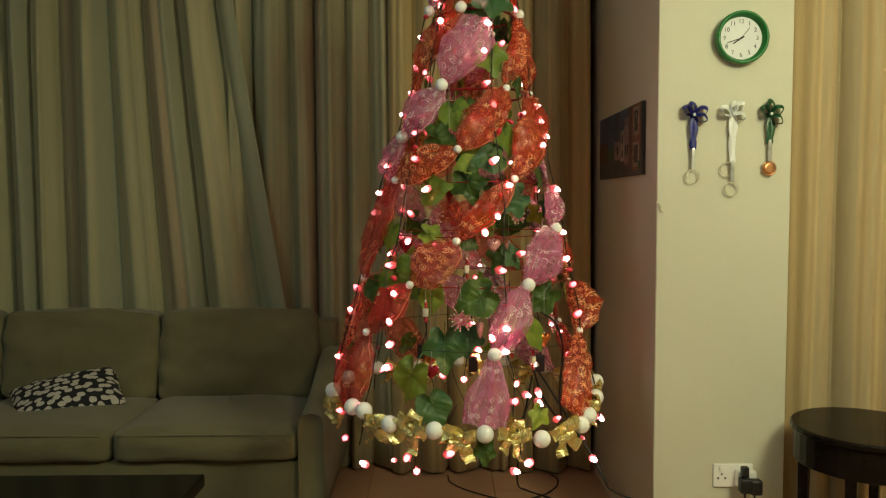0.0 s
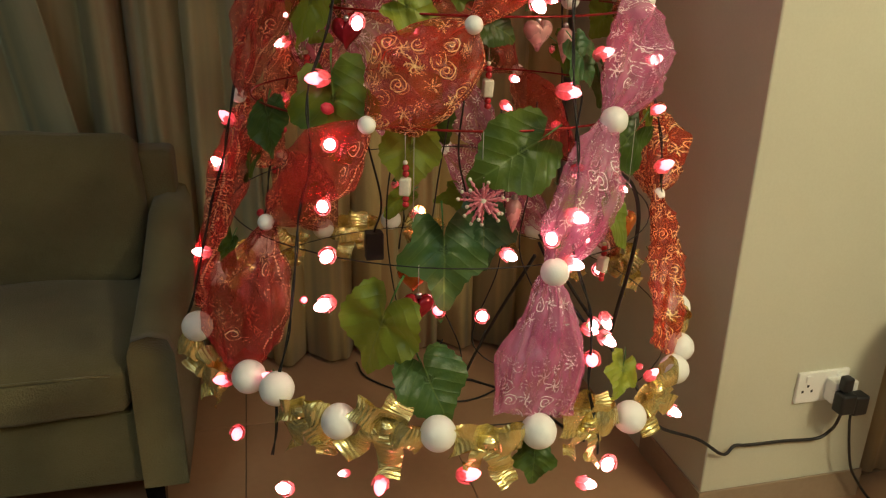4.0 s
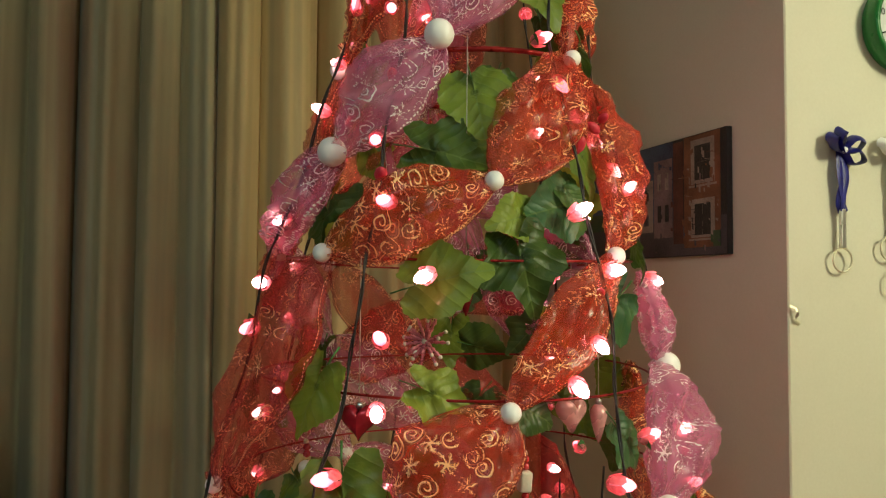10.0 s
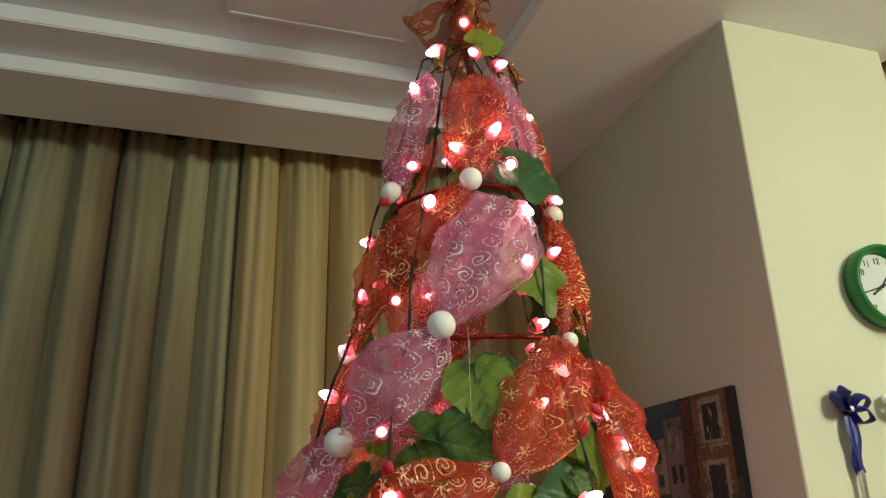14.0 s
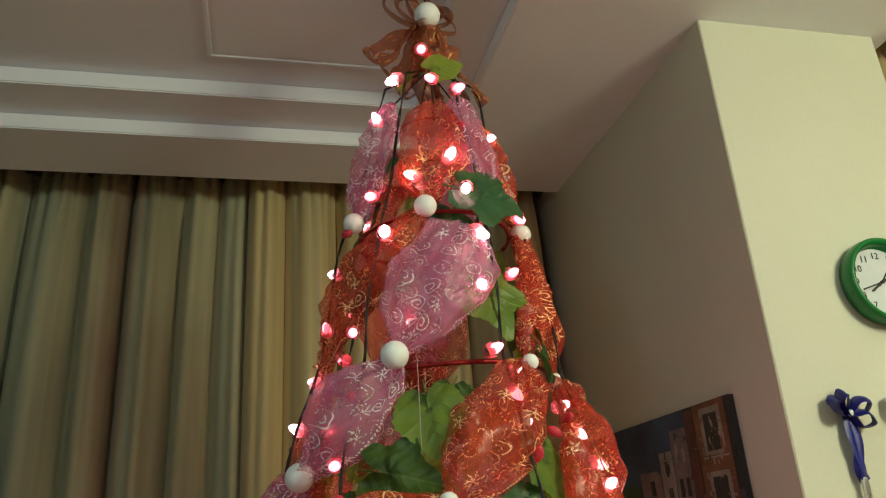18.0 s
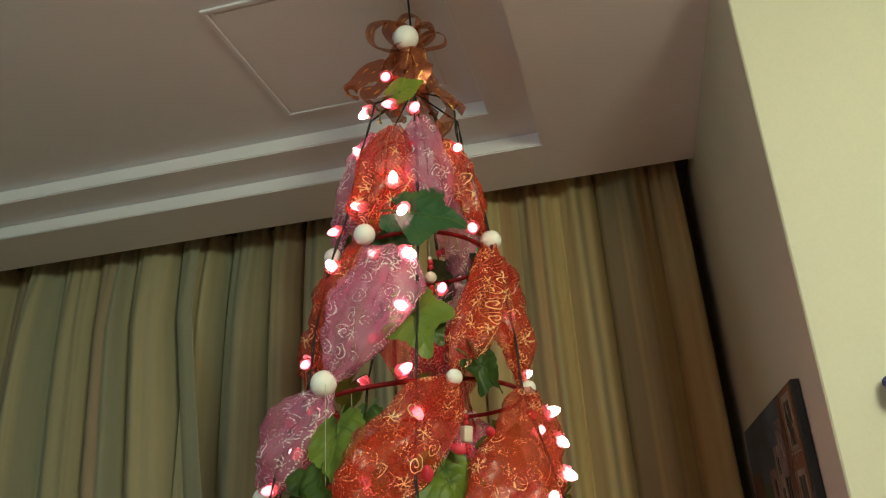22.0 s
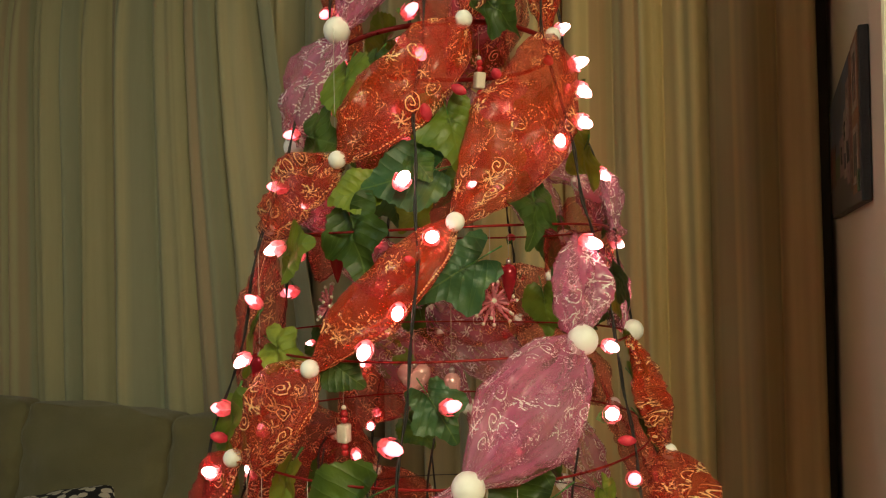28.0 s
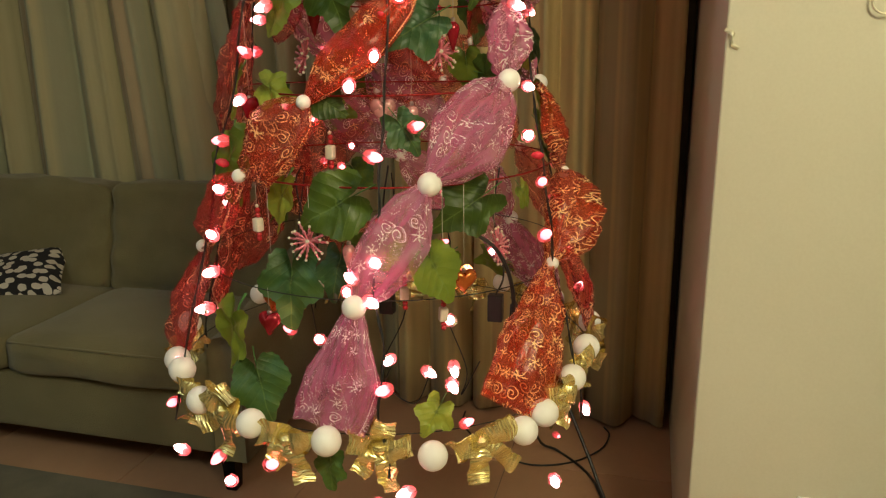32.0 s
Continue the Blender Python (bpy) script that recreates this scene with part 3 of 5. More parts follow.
# ---- curtains ----
def curtain(name, s0, s1, place, material, label, seed, fold=0.145, depth=0.105, z0=0.015, z1=2.70):
    """A hanging sheet from s0 to s1; place(s, d, z) lays it out: s along the rail, d out of it."""
    rng = random.Random(seed)
    edges, s = [s0], s0
    while s < s1:
        s += fold * rng.uniform(0.72, 1.35)
        edges.append(s)
    amp = [depth * rng.uniform(0.7, 1.3) for _ in edges]
    deep = [0.045 if rng.random() < 0.22 else 0.0 for _ in edges]
    sub = [rng.uniform(1.5, 3.2) for _ in edges]
    turn = [rng.uniform(0, 6.28) for _ in edges]
    lean = [rng.uniform(-0.035, 0.035) for _ in edges]
    n = int((s1 - s0) / 0.006)
    zs = [z0, 0.25, 0.6, 1.0, 1.4, 1.8, 2.1, 2.25, 2.35, 2.43, 2.50, 2.55, 2.59, 2.63, z1]
    vs, uvs = [], []
    for i in range(n + 1):
        sv = s0 + (s1 - s0) * i / n
        k = max(j for j in range(len(edges)) if edges[j] <= sv + 1e-9)
        k = min(k, len(edges) - 2)
        f = (sv - edges[k]) / (edges[k + 1] - edges[k])
        wave = math.sin(math.pi * f) ** 0.72 * amp[k] + 0.010 * math.sin(math.pi * f) * math.sin(math.tau * sub[k] * f + turn[k])
        wave -= deep[k] * max(0.0, 1 - f / 0.16)
        arc = sv + 0.5 * sum(amp[:k]) + 0.5 * amp[k] * f
        for z in zs:
            h = (z - z0) / (z1 - z0)
            pin = 1 - 0.42 * h ** 10
            wob = 0.012 * noise.noise(Vector((sv * 5, z * 1.1, seed))) + 0.006 * noise.noise(Vector((sv * 16, z * 2.0, seed + 4)))
            top = h ** 14 * (0.012 * math.sin(sv * 150 + 3 * math.sin(sv * 9)) - 0.02)
            dz = 0.012 * math.sin(math.pi * f) + 0.006 * math.sin(sv * 150 + 3 * math.sin(sv * 9)) if z == z1 else (0.01 * noise.noise(Vector((sv * 9, 0, seed))) if z == z0 else 0)
            vs.append(place(sv + lean[k] * (1 - h) * math.sin(math.pi * f), wave * pin + wob + top, z + dz))
            uvs.append((arc, z))
    m = mesh(name, vs, grid_faces(n + 1, len(zs)), material, uvs=uvs)
    ob = tagged(put(name, m), label, "curtain", "window curtains")
    sol = ob.modifiers.new("cloth", "SOLIDIFY")
    sol.thickness = 0.003
    return ob


north = lambda s, d, z: (s, 3.675 - d, z)
east = lambda s, d, z: (s, 2.725 - d, z)
def swept(s, d, z):
    """The middle panel: its free edge is pulled aside towards the floor."""
    k = max(0.0, min(1.0, (s + 1.76) / 0.80))
    return (s + 0.255 * k ** 1.3 * max(0.0, min(1.0, (2.35 - z) / 1.75)), 3.700 - d - 0.02 * k, z)


curtain("window_curtain", -3.25, -1.70, lambda s, d, z: (s, 3.735 - d, z), M_CURTAIN, "long olive striped curtain behind the sofa", 3)
curtain("window_curtain", -1.76, -0.955, swept, M_CURTAIN, "long olive striped curtain with its edge pulled aside", 5)
curtain("window_curtain", -1.02, -0.2, lambda s, d, z: (s, 3.740 - d, z), M_CURTAIN, "long olive and teal striped curtain, gathered at the top", 8)
curtain("window_curtain", -0.205, 0.785, north, M_CURTAIN_B, "long golden brown striped curtain beside the pillar", 21)
curtain("window_curtain", 1.345, 3.3, east, M_CURTAIN_E, "yellow-brown striped curtain next to the pillar", 33, fold=0.19, depth=0.085)
for nm, pts in (("curtain_rail", [(-3.25, 3.69, 2.74), (0.82, 3.69, 2.74)]), ("curtain_rail", [(1.33, 2.73, 2.74), (3.38, 2.73, 2.74)])):
    v, f = tube(pts, 0.012)
    rail = tagged(put(nm, mesh(nm, v, f, M_WHITEPLASTIC)), "white curtain rail in the ceiling slot", "curtain rail")

# skirting along the pillar
for nm, b in (("baseboard", (PILLAR_X - 0.008, PILLAR_E, PILLAR_Y - 0.008, PILLAR_Y - 0.001, 0, 0.085)), ("baseboard", (PILLAR_X - 0.008, PILLAR_X - 0.001, PILLAR_Y, PILLAR_Y + 0.3, 0, 0.085))):
    tagged(put(nm, from_bm(nm, box(*b, 0.002), M_SKIRT)), "low brown tile skirting along the pillar", "baseboard", kind="structure")

# room lamp above and behind: a small ceiling pendant
pend = thing("pendant_lamp", (LAMP_AT[0], LAMP_AT[1], SOFFIT), "small white pendant lamp hanging from the ceiling", "lamp")
v, f = tube([(LAMP_AT[0], LAMP_AT[1], SOFFIT), (LAMP_AT[0], LAMP_AT[1], LAMP_AT[2] + 0.3)], 0.005)
put("cord", mesh("cord", v, f, M_WHITEPLASTIC), pend)
v, f = lathe([(0.02, 0.30), (0.05, 0.295), (0.07, 0.26), (0.06, 0.262), (0.045, 0.285), (0.02, 0.29)])
put("shade", mesh("shade", v, f, M_WHITEPLASTIC), pend, pose(*LAMP_AT))
rear = thing("pendant_lamp", (LAMP_B[0], LAMP_B[1], TOP), "small white pendant lamp hanging before the sofa", "lamp")
v, f = tube([(LAMP_B[0], LAMP_B[1], TOP), (LAMP_B[0], LAMP_B[1], LAMP_B[2] + 0.3)], 0.005)
put("cord", mesh("cord", v, f, M_WHITEPLASTIC), rear)
v, f = lathe([(0.02, 0.30), (0.05, 0.295), (0.07, 0.26), (0.06, 0.262), (0.045, 0.285), (0.02, 0.29)])
put("shade", mesh("shade", v, f, M_WHITEPLASTIC), rear, pose(*LAMP_B))


# ---- sofa ----
SEAT_X = (-2.76, -2.02, -1.280, -0.53)
SY0, SY1 = 2.83, 3.60
sofa = thing("sofa", (-1.6, 3.2, 0), "olive beige linen three-seat sofa with loose cushions", "sofa")
put("base", from_bm("base", box(-2.88, -0.425, SY0 + 0.02, SY1, 0.13, 0.335, 0.015, 3), M_SOFA, True), sofa)
put("back_frame", from_bm("back_frame", box(-2.85, -0.455, SY1 - 0.13, SY1, 0.3, 0.81, 0.03, 3), M_SOFA, True), sofa)
for i in range(3):
    x0, x1 = SEAT_X[i] + 0.006, SEAT_X[i + 1] - 0.006
    put("seat_cushion", from_bm("seat_cushion", soft_block(x0, x1, SY0 - 0.015, 3.42, 0.335, 0.468, 12, 0.022, 0.006, i * 3.1, 0.035), M_SOFA, True), sofa)
    v, f = tube(spline([(x0 + 0.03, SY0 - 0.012, 0.449), ((x0 + x1) / 2, SY0 - 0.024, 0.455), (x1 - 0.03, SY0 - 0.012, 0.449)]), 0.004, 6)
    put("piping", mesh("piping", v, f, M_SOFA), sofa)
    bm = soft_block(x0 - 0.003, x1 - 0.017, 3.33, 3.48, 0.45, 0.862, 22, 0.016, 0.02, i * 5.3 + 2, 0.035)
    for vt in bm.verts:
        q = vt.co
        edge = min(q.x - x0, x1 - q.x) / 0.16
        if q.y < 3.42 and edge < 1:
            q.y += 0.007 * (1 - edge) * math.sin(q.z * 46 + i * 2 + edge * 3) * (1 if 0.5 < q.z < 0.87 else 0.3)
        q.y += 0.006 * noise.noise(Vector((q.x * 9, q.z * 12, i)))
    bmesh.ops.rotate(bm, verts=bm.verts, cent=(0, 3.40, 0.45), matrix=Matrix.Rotation(radians(-12), 3, "X"))
    put("back_cushion", from_bm("back_cushion", bm, M_SOFA, True), sofa)


def sofa_arm(x0, x1):
    vs, n = [], 24
    for i in range(n + 1):
        y = SY0 - 0.005 + (SY1 - SY0) * i / n
        h = 0.535 + 0.15 * min(1, (i / n) * 1.35) ** 1.5
        flare = 0.012 * math.sin(math.pi * i / n)
        for x, z in ((x0, 0.13), (x0 - flare * 0, h - 0.045), (x0 + 0.012, h - 0.012), ((x0 + x1) / 2, h), (x1 - 0.012, h - 0.012), (x1 + flare, h - 0.05), (x1, 0.13)):
            vs.append((x, y, z))
    f = grid_faces(n + 1, 7, wrap_v=True) + [tuple(range(7)), tuple(range(n * 7, n * 7 + 7))[::-1]]
    return mesh("arm", vs, f, M_SOFA)


put("arm", sofa_arm(-0.528, -0.425), sofa)
put("arm", sofa_arm(-2.89, -2.76), sofa)
for x in (-0.51, -2.80):
    for y in (SY0 + 0.05, SY1 - 0.06):
        v, f = lathe([(0.022, 0), (0.026, 0.005), (0.034, 0.125), (0.036, 0.135)], 4)
        put("leg", mesh("leg", v, f, M_BLACKWOOD, False), sofa, pose(x, y, 0, 0, 0, 45))

# throw pillow
vs, uvs, n = [], [], 20
for i in range(n + 1):
    for s in (1, -1):
        for j in range(n + 1):
            u, w = i / n * 2 - 1, j / n * 2 - 1
            th = 0.066 * ((1 - u ** 2) * (1 - w ** 2)) ** 0.45
            pinch = 1 - 0.10 * (1 - abs(u)) - 0.0
            wr = 0.008 * noise.noise(Vector((u * 3, w * 3, s)))
            vs.append((u * 0.215 * (1 - 0.08 * (1 - w * w)), w * 0.14 * (1 - 0.10 * (1 - u * u)), s * th + wr * (th > 0.01)))
            uvs.append((u * 0.235 + s, w * 0.165))
faces = []
for i in range(n):
    for k in (0, 1):
        for j in range(n):
            a = i * 2 * (n + 1) + k * (n + 1) + j
            b = a + 2 * (n + 1)
            faces.append((a, b, b + 1, a + 1) if k == 0 else (a, a + 1, b + 1, b))
pil = put("throw_pillow", mesh("throw_pillow", vs, faces, M_PILLOW, uvs=uvs), None, pose(-1.635, 3.215, 0.508, 24, -10, 24) @ Matrix.Scale(1.10, 4))
tagged(pil, "black throw pillow with cream pebble blotches, lying on the sofa seat", "pillow")

# coffee table
tab = thing("coffee_table", (-1.35, 1.95, 0), "black lacquered low coffee table before the sofa", "table")
put("tabletop", from_bm("tabletop", box(-1.95, -0.715, 1.72, 2.23, 0.47, 0.51, 0.006), M_BLACKWOOD), tab)
for x in (-1.90, -0.785):
    for y in (1.77, 2.18):
        put("leg", from_bm("leg", box(x - 0.028, x + 0.028, y - 0.028, y + 0.028, 0, 0.47, 0.004), M_BLACKWOOD), tab)
for y in (1.765, 2.185):
    put("apron", from_bm("apron", box(-1.87, -0.815, y - 0.012, y + 0.012, 0.39, 0.46, 0.002), M_BLACKWOOD), tab)

# demilune side table against the curtain
DX, DY, DR = 1.487, 2.360, 0.236


def disc(r, z0, z1, edge):
    prof = [(r - edge, z0), (r, z0 + edge), (r, z1 - edge), (r - edge, z1)]
    vs, n = [], 36
    for rr, z in prof:
        for i in range(n + 1):
            a = math.tau * i / n
            vs.append((rr * math.cos(a), rr * math.sin(a), z))
    f = grid_faces(4, n + 1)
    f += [tuple(range(n))[::-1], tuple(range(3 * (n + 1), 3 * (n + 1) + n))]
    return vs, f


side = thing("side_table", (DX, DY, 0), "dark polished round side table beside the curtain", "table")
v, f = disc(DR, 0.587, 0.612, 0.006)
put("tabletop", mesh("tabletop", v, f, M_BLACKWOOD, False), side, pose(DX, DY, 0))
v, f = disc(DR - 0.012, 0.485, 0.586, 0.002)
put("apron", mesh("apron", v, f, M_BLACKWOOD, False), side, pose(DX, DY, 0))
for a in (50, 140, 230, 320):
    lx, ly = DX + (DR - 0.045) * math.cos(radians(a)), DY + (DR - 0.045) * math.sin(radians(a))
    v, f = lathe([(0.011, 0), (0.018, 0.1), (0.025, 0.48), (0.026, 0.515)], 4)
    put("leg", mesh("leg", v, f, M_BLACKWOOD, False), side, pose(lx, ly, 0, 0, 0, a + 45))

# ---- wall clock ----
CLK = (1.117, PILLAR_Y, 1.951)
clock = thing("wall_clock", CLK, "round green plastic wall clock with white dial", "clock")
wm = pose(*CLK, 90, 0, 0) @ Matrix.Scale(0.945, 4)
v, f = lathe([(0.086, 0.001), (0.096, 0.004), (0.099, 0.02), (0.0985, 0.038), (0.095, 0.045), (0.088, 0.044), (0.082, 0.031), (0.08, 0.012)], 48)
put("rim", mesh("rim", v, f, M_GREENPLASTIC), clock, wm)
v, f = lathe([(0.079, 0.012), (0.0795, 0.016), (0.001, 0.0165)], 48)
put("dial", mesh("dial", v, f, M_DIAL, False), clock, wm)


def lettering(name, body, size, m, parent, material, align="CENTER"):
    cu = bpy.data.curves.new(name, "FONT")
    cu.body, cu.size, cu.extrude, cu.align_x, cu.align_y = body, size, 0.0003, align, "CENTER"
    tmp = bpy.data.objects.new(name, cu)
    scene.collection.objects.link(tmp)
    me = bpy.data.meshes.new_from_object(tmp.evaluated_get(bpy.context.evaluated_depsgraph_get()))
    bpy.data.objects.remove(tmp)
    me.materials.append(material)
    return put(name, me, parent, m)


for h in range(1, 13):
    a = radians(90 - 30 * h)
    lettering("numeral", str(h), 0.022, wm @ pose(0.062 * math.cos(a), 0.062 * math.sin(a), 0.0172), clock, M_INK)
for nm, deg, ln, w in (("hour_hand", 90 - 235, 0.036, 0.0042), ("minute_hand", 90 - 252, 0.054, 0.003), ("second_hand", 90 - 40, 0.05, 0.0012)):
    put(nm, from_bm(nm, box(-0.012, ln, -w / 2, w / 2, 0.011, 0.0195), M_INK), clock, wm @ pose(0, 0, 0.0008 * ln * 30, 0, 0, deg))
v, f = lathe([(0.004, 0.017), (0.004, 0.022), (0.001, 0.0225)], 12)
put("hub", mesh("hub", v, f, M_INK), clock, wm)


# ---- ribbons with rings on the pillar ----
def ribbon_strip(points, width, material, name, twist=0.0, side=(1, 0, 0), crumple=0.0):
    pts = spline(points, 8 if crumple else 6)
    vs, uvs, ln = [], [], 0
    for i, p in enumerate(pts):
        d = (pts[min(i + 1, len(pts) - 1)] - pts[max(i - 1, 0)]).normalized()
        sd = Vector(side)
        sd = (sd - d * sd.dot(d)).normalized()
        sd = Matrix.Rotation(twist * i / len(pts), 3, d) @ sd
        if i:
            ln += (p - pts[i - 1]).length
        nrm = d.cross(sd)
        for j in range(5):
            k = j / 4 - 0.5
            v = p + sd * width * k + nrm * width * 0.12 * (1 - 4 * k * k)
            if crumple:
                v = v + Vector(noise.noise_vector(p * 45 + sd * k * 2)) * crumple * (0.4 + abs(k) * 2)
            vs.append(v)
            uvs.append((width * k, ln))
    return mesh(name, vs, grid_faces(len(pts), 5), material, uvs=uvs)


def award(x, z, zr, material, ring_material, label, seed, second=None):
    rng = random.Random(seed)
    y = PILLAR_Y - 0.012
    ob = thing("ribbon_rosette", (x, PILLAR_Y, z), label, "ribbon", "ribbons on the pillar")
    for k, ang in enumerate((35, 100, 150, 330)):
        a = radians(ang + rng.uniform(-15, 15))
        r = rng.uniform(0.036, 0.05)
        c = Vector((x, y - 0.004, z))
        d = Vector((math.cos(a), 0, math.sin(a)))
        s = Vector((-d.z, 0, d.x))
        put("loop", ribbon_strip([c, c + d * r * 0.6 + s * 0.014 + Vector((0, -0.012, 0)), c + d * r + Vector((0, -0.014, 0)), c + d * r * 0.6 - s * 0.014 + Vector((0, -0.004, 0)), c], 0.028, material, "loop", 0.5, (0.2, 1, 0.5)), ob)
    for k in (-1, 1):
        put("tail", ribbon_strip([(x, y, z), (x + 0.006 * k, y - 0.006, z - 0.05), (x - 0.004 * k, y - 0.004, z - 0.10), (x + 0.002 * k, y - 0.004, zr + 0.095)], 0.02, material, "tail", 0.5 * k), ob)
    bm = sphere(0.007, 10, 6)
    put("pin", from_bm("pin", bm, M_WHITESATIN, True), ob, pose(x, y - 0.012, z))
    put("clasp", from_bm("clasp", box(-0.006, 0.006, -0.004, 0.004, 0.024, 0.102, 0.002), M_CHROME), ob, pose(x, y - 0.004, zr))
    for dx, dz in ((0, 0),) + ((second,) if second else ()):
        v, f = tube([(x + dx + 0.024 * math.cos(q), y - 0.003, zr + dz + 0.024 * math.sin(q)) for q in np.linspace(0, math.tau, 28, endpoint=False)], 0.0022, 6, True)
        put("ring", mesh("ring", v, f, ring_material), ob)
        v, f = lathe([(0.02, -0.0015), (0.021, 0), (0.02, 0.0015), (0.012, 0.002), (0.001, 0.0022)], 24)
        if ring_material is M_COPPER:
            put("medal", mesh("medal", v, f, ring_material), ob, pose(x + dx, y - 0.002, zr + dz, 90, 0, 0))


award(0.953, 1.682, 1.463, M_BLUESATIN, M_SILVERLEAD, "blue satin ribbon bow with a clear ring hanging on the pillar", 1)
award(1.094, 1.684, 1.418, M_WHITESATIN, M_SILVERLEAD, "white satin ribbon bow with two clear rings on the pillar", 2, (-0.016, 0.07))
award(1.228, 1.684, 1.491, M_GREENSATIN, M_COPPER, "green satin ribbon bow with a copper medal on the pillar", 3)

# torn tape on the pillar's arris
tape = ribbon_strip([(PILLAR_X - 0.003, PILLAR_Y - 0.006, 1.372), (PILLAR_X + 0.012, PILLAR_Y - 0.012, 1.362), (PILLAR_X + 0.011, PILLAR_Y - 0.006, 1.345), (PILLAR_X + 0.024, PILLAR_Y - 0.003, 1.336)], 0.008, M_SILVERLEAD, "tape_scrap", 0.8, (0, 0.4, 1))
tagged(put("tape_scrap", tape), "curled scrap of clear tape stuck on the pillar edge", "tape")

# ---- twin socket with plugs ----
SOCK = pose(-0.040, 0, 0.030)
sk = thing("wall_socket", (1.139, PILLAR_Y, 0.361), "white twin wall socket with two black plugs", "socket")
put("plate", from_bm("plate", box(1.09, 1.236, PILLAR_Y - 0.009, PILLAR_Y, 0.29, 0.376, 0.003), M_WHITEPLASTIC), sk, SOCK)
for x in (1.118, 1.205):
    put("switch", from_bm("switch", box(x - 0.008, x + 0.008, PILLAR_Y - 0.013, PILLAR_Y - 0.008, 0.350, 0.368, 0.002), M_WHITEPLASTIC), sk, SOCK)
for k, (x, z) in enumerate(((1.107, 0.322), (1.133, 0.322), (1.12, 0.337))):
    put("pin_hole", from_bm("pin_hole", box(x - 0.003, x + 0.003, PILLAR_Y - 0.0096, PILLAR_Y - 0.0088, z - 0.002, z + 0.005), M_INK), sk, SOCK)
adapter = thing("plug_adapter", (1.174, PILLAR_Y, 0.353), "white plug adapter with two black plugs in the socket", "adapter")
put("body", from_bm("body", box(1.168, 1.236, PILLAR_Y - 0.045, PILLAR_Y - 0.0095, 0.30, 0.36, 0.006), M_WHITEPLASTIC, False), adapter, SOCK)
for x, z in ((1.185, 0.318), (1.222, 0.312)):
    put("plug", from_bm("plug", box(x - 0.021, x + 0.021, PILLAR_Y - 0.082, PILLAR_Y - 0.0455, z - 0.028, z + 0.026, 0.008, 3), M_BLACK, True), adapter, SOCK)
put("plug", from_bm("plug", box(1.172, 1.198, PILLAR_Y - 0.07, PILLAR_Y - 0.0455, 0.346, 0.385, 0.007, 3), M_BLACK, True), adapter, SOCK)


def cable(points, r, label):
    v, f = tube(spline(points), r, 6)
    return tagged(put("power_cable", mesh("power_cable", v, f, M_BLACK)), label, "cable", "power cables")


cable([(1.145, 2.515, 0.335), (1.150, 2.53, 0.28), (1.166, 2.56, 0.235), (1.135, 2.565, 0.212), (1.04, 2.568, 0.216), (0.935, 2.568, 0.219), (0.895, 2.566, 0.224), (0.862, 2.562, 0.206), (0.777, 2.55, 0.270), (0.671, 2.55, 0.318), (0.640, 2.56, 0.365), (0.600, 2.60, 0.44), (0.50, 2.70, 0.60), (0.40, 2.72, 0.76)], 0.0042, "black power cable sagging from the socket to the tree")
cable([(1.182, 2.515, 0.330), (1.187, 2.53, 0.29), (1.215, 2.53, 0.17), (1.26, 2.54, 0.09), (1.33, 2.52, 0.006), (1.38, 2.40, 0.006), (1.40, 2.2, 0.006)], 0.0036, "black cable dropping from the socket to the floor")
cable([(0.08, 3.56, 0.006), (0.10, 3.45, 0.006), (0.204, 3.334, 0.006), (0.36, 3.24, 0.006), (0.50, 3.28, 0.006), (0.594, 3.388, 0.006), (0.622, 3.50, 0.006), (0.60, 3.56, 0.006)], 0.0032, "thin dark cable lying in a loop on the floor")
cable([(0.40, 2.74, 0.70), (0.39, 3.0, 0.40), (0.40, 3.28, 0.08), (0.453, 3.353, 0.007), (0.538, 3.269, 0.007), (0.59, 3.188, 0.007), (0.621, 3.10, 0.007), (0.68, 2.95, 0.007)], 0.0046, "black cable dropping from the tree to the floor")

# ---- painting on the pillar's side ----
PX, PY0, PY1, PZ0, PZ1 = -0.006, -0.372, 0.372, 1.478, 1.756
PIC = pose(PILLAR_X, 3.105, 0)
pic = thing("canvas_painting", (PILLAR_X, 3.105, PZ0), "dark unframed canvas painting of a street with tall houses", "painting")
put("canvas", from_bm("canvas", box(PX - 0.010, -0.001, PY0, PY1, PZ0, PZ1, 0.002), canvas("canvas_dark", (0.012, 0.012, 0.014), (0.03, 0.028, 0.03))), pic, PIC)
W, H = PY1 - PY0, PZ1 - PZ0
M_P = [canvas("painted_sky", (0.006, 0.016, 0.05), (0.07, 0.115, 0.18), 7), canvas("painted_brick", (0.09, 0.035, 0.016), (0.26, 0.115, 0.055)), canvas("painted_plaster", (0.10, 0.065, 0.065), (0.28, 0.20, 0.20)),
       canvas("painted_window", (0.008, 0.009, 0.010), (0.045, 0.04, 0.035), 40), canvas("painted_pale", (0.17, 0.14, 0.115), (0.40, 0.34, 0.28)), canvas("painted_street", (0.02, 0.02, 0.028), (0.10, 0.09, 0.10), 10), canvas("painted_green", (0.02, 0.06, 0.03), (0.07, 0.12, 0.05), 30), canvas("painted_shutter", (0.05, 0.016, 0.012), (0.14, 0.05, 0.035), 30)]
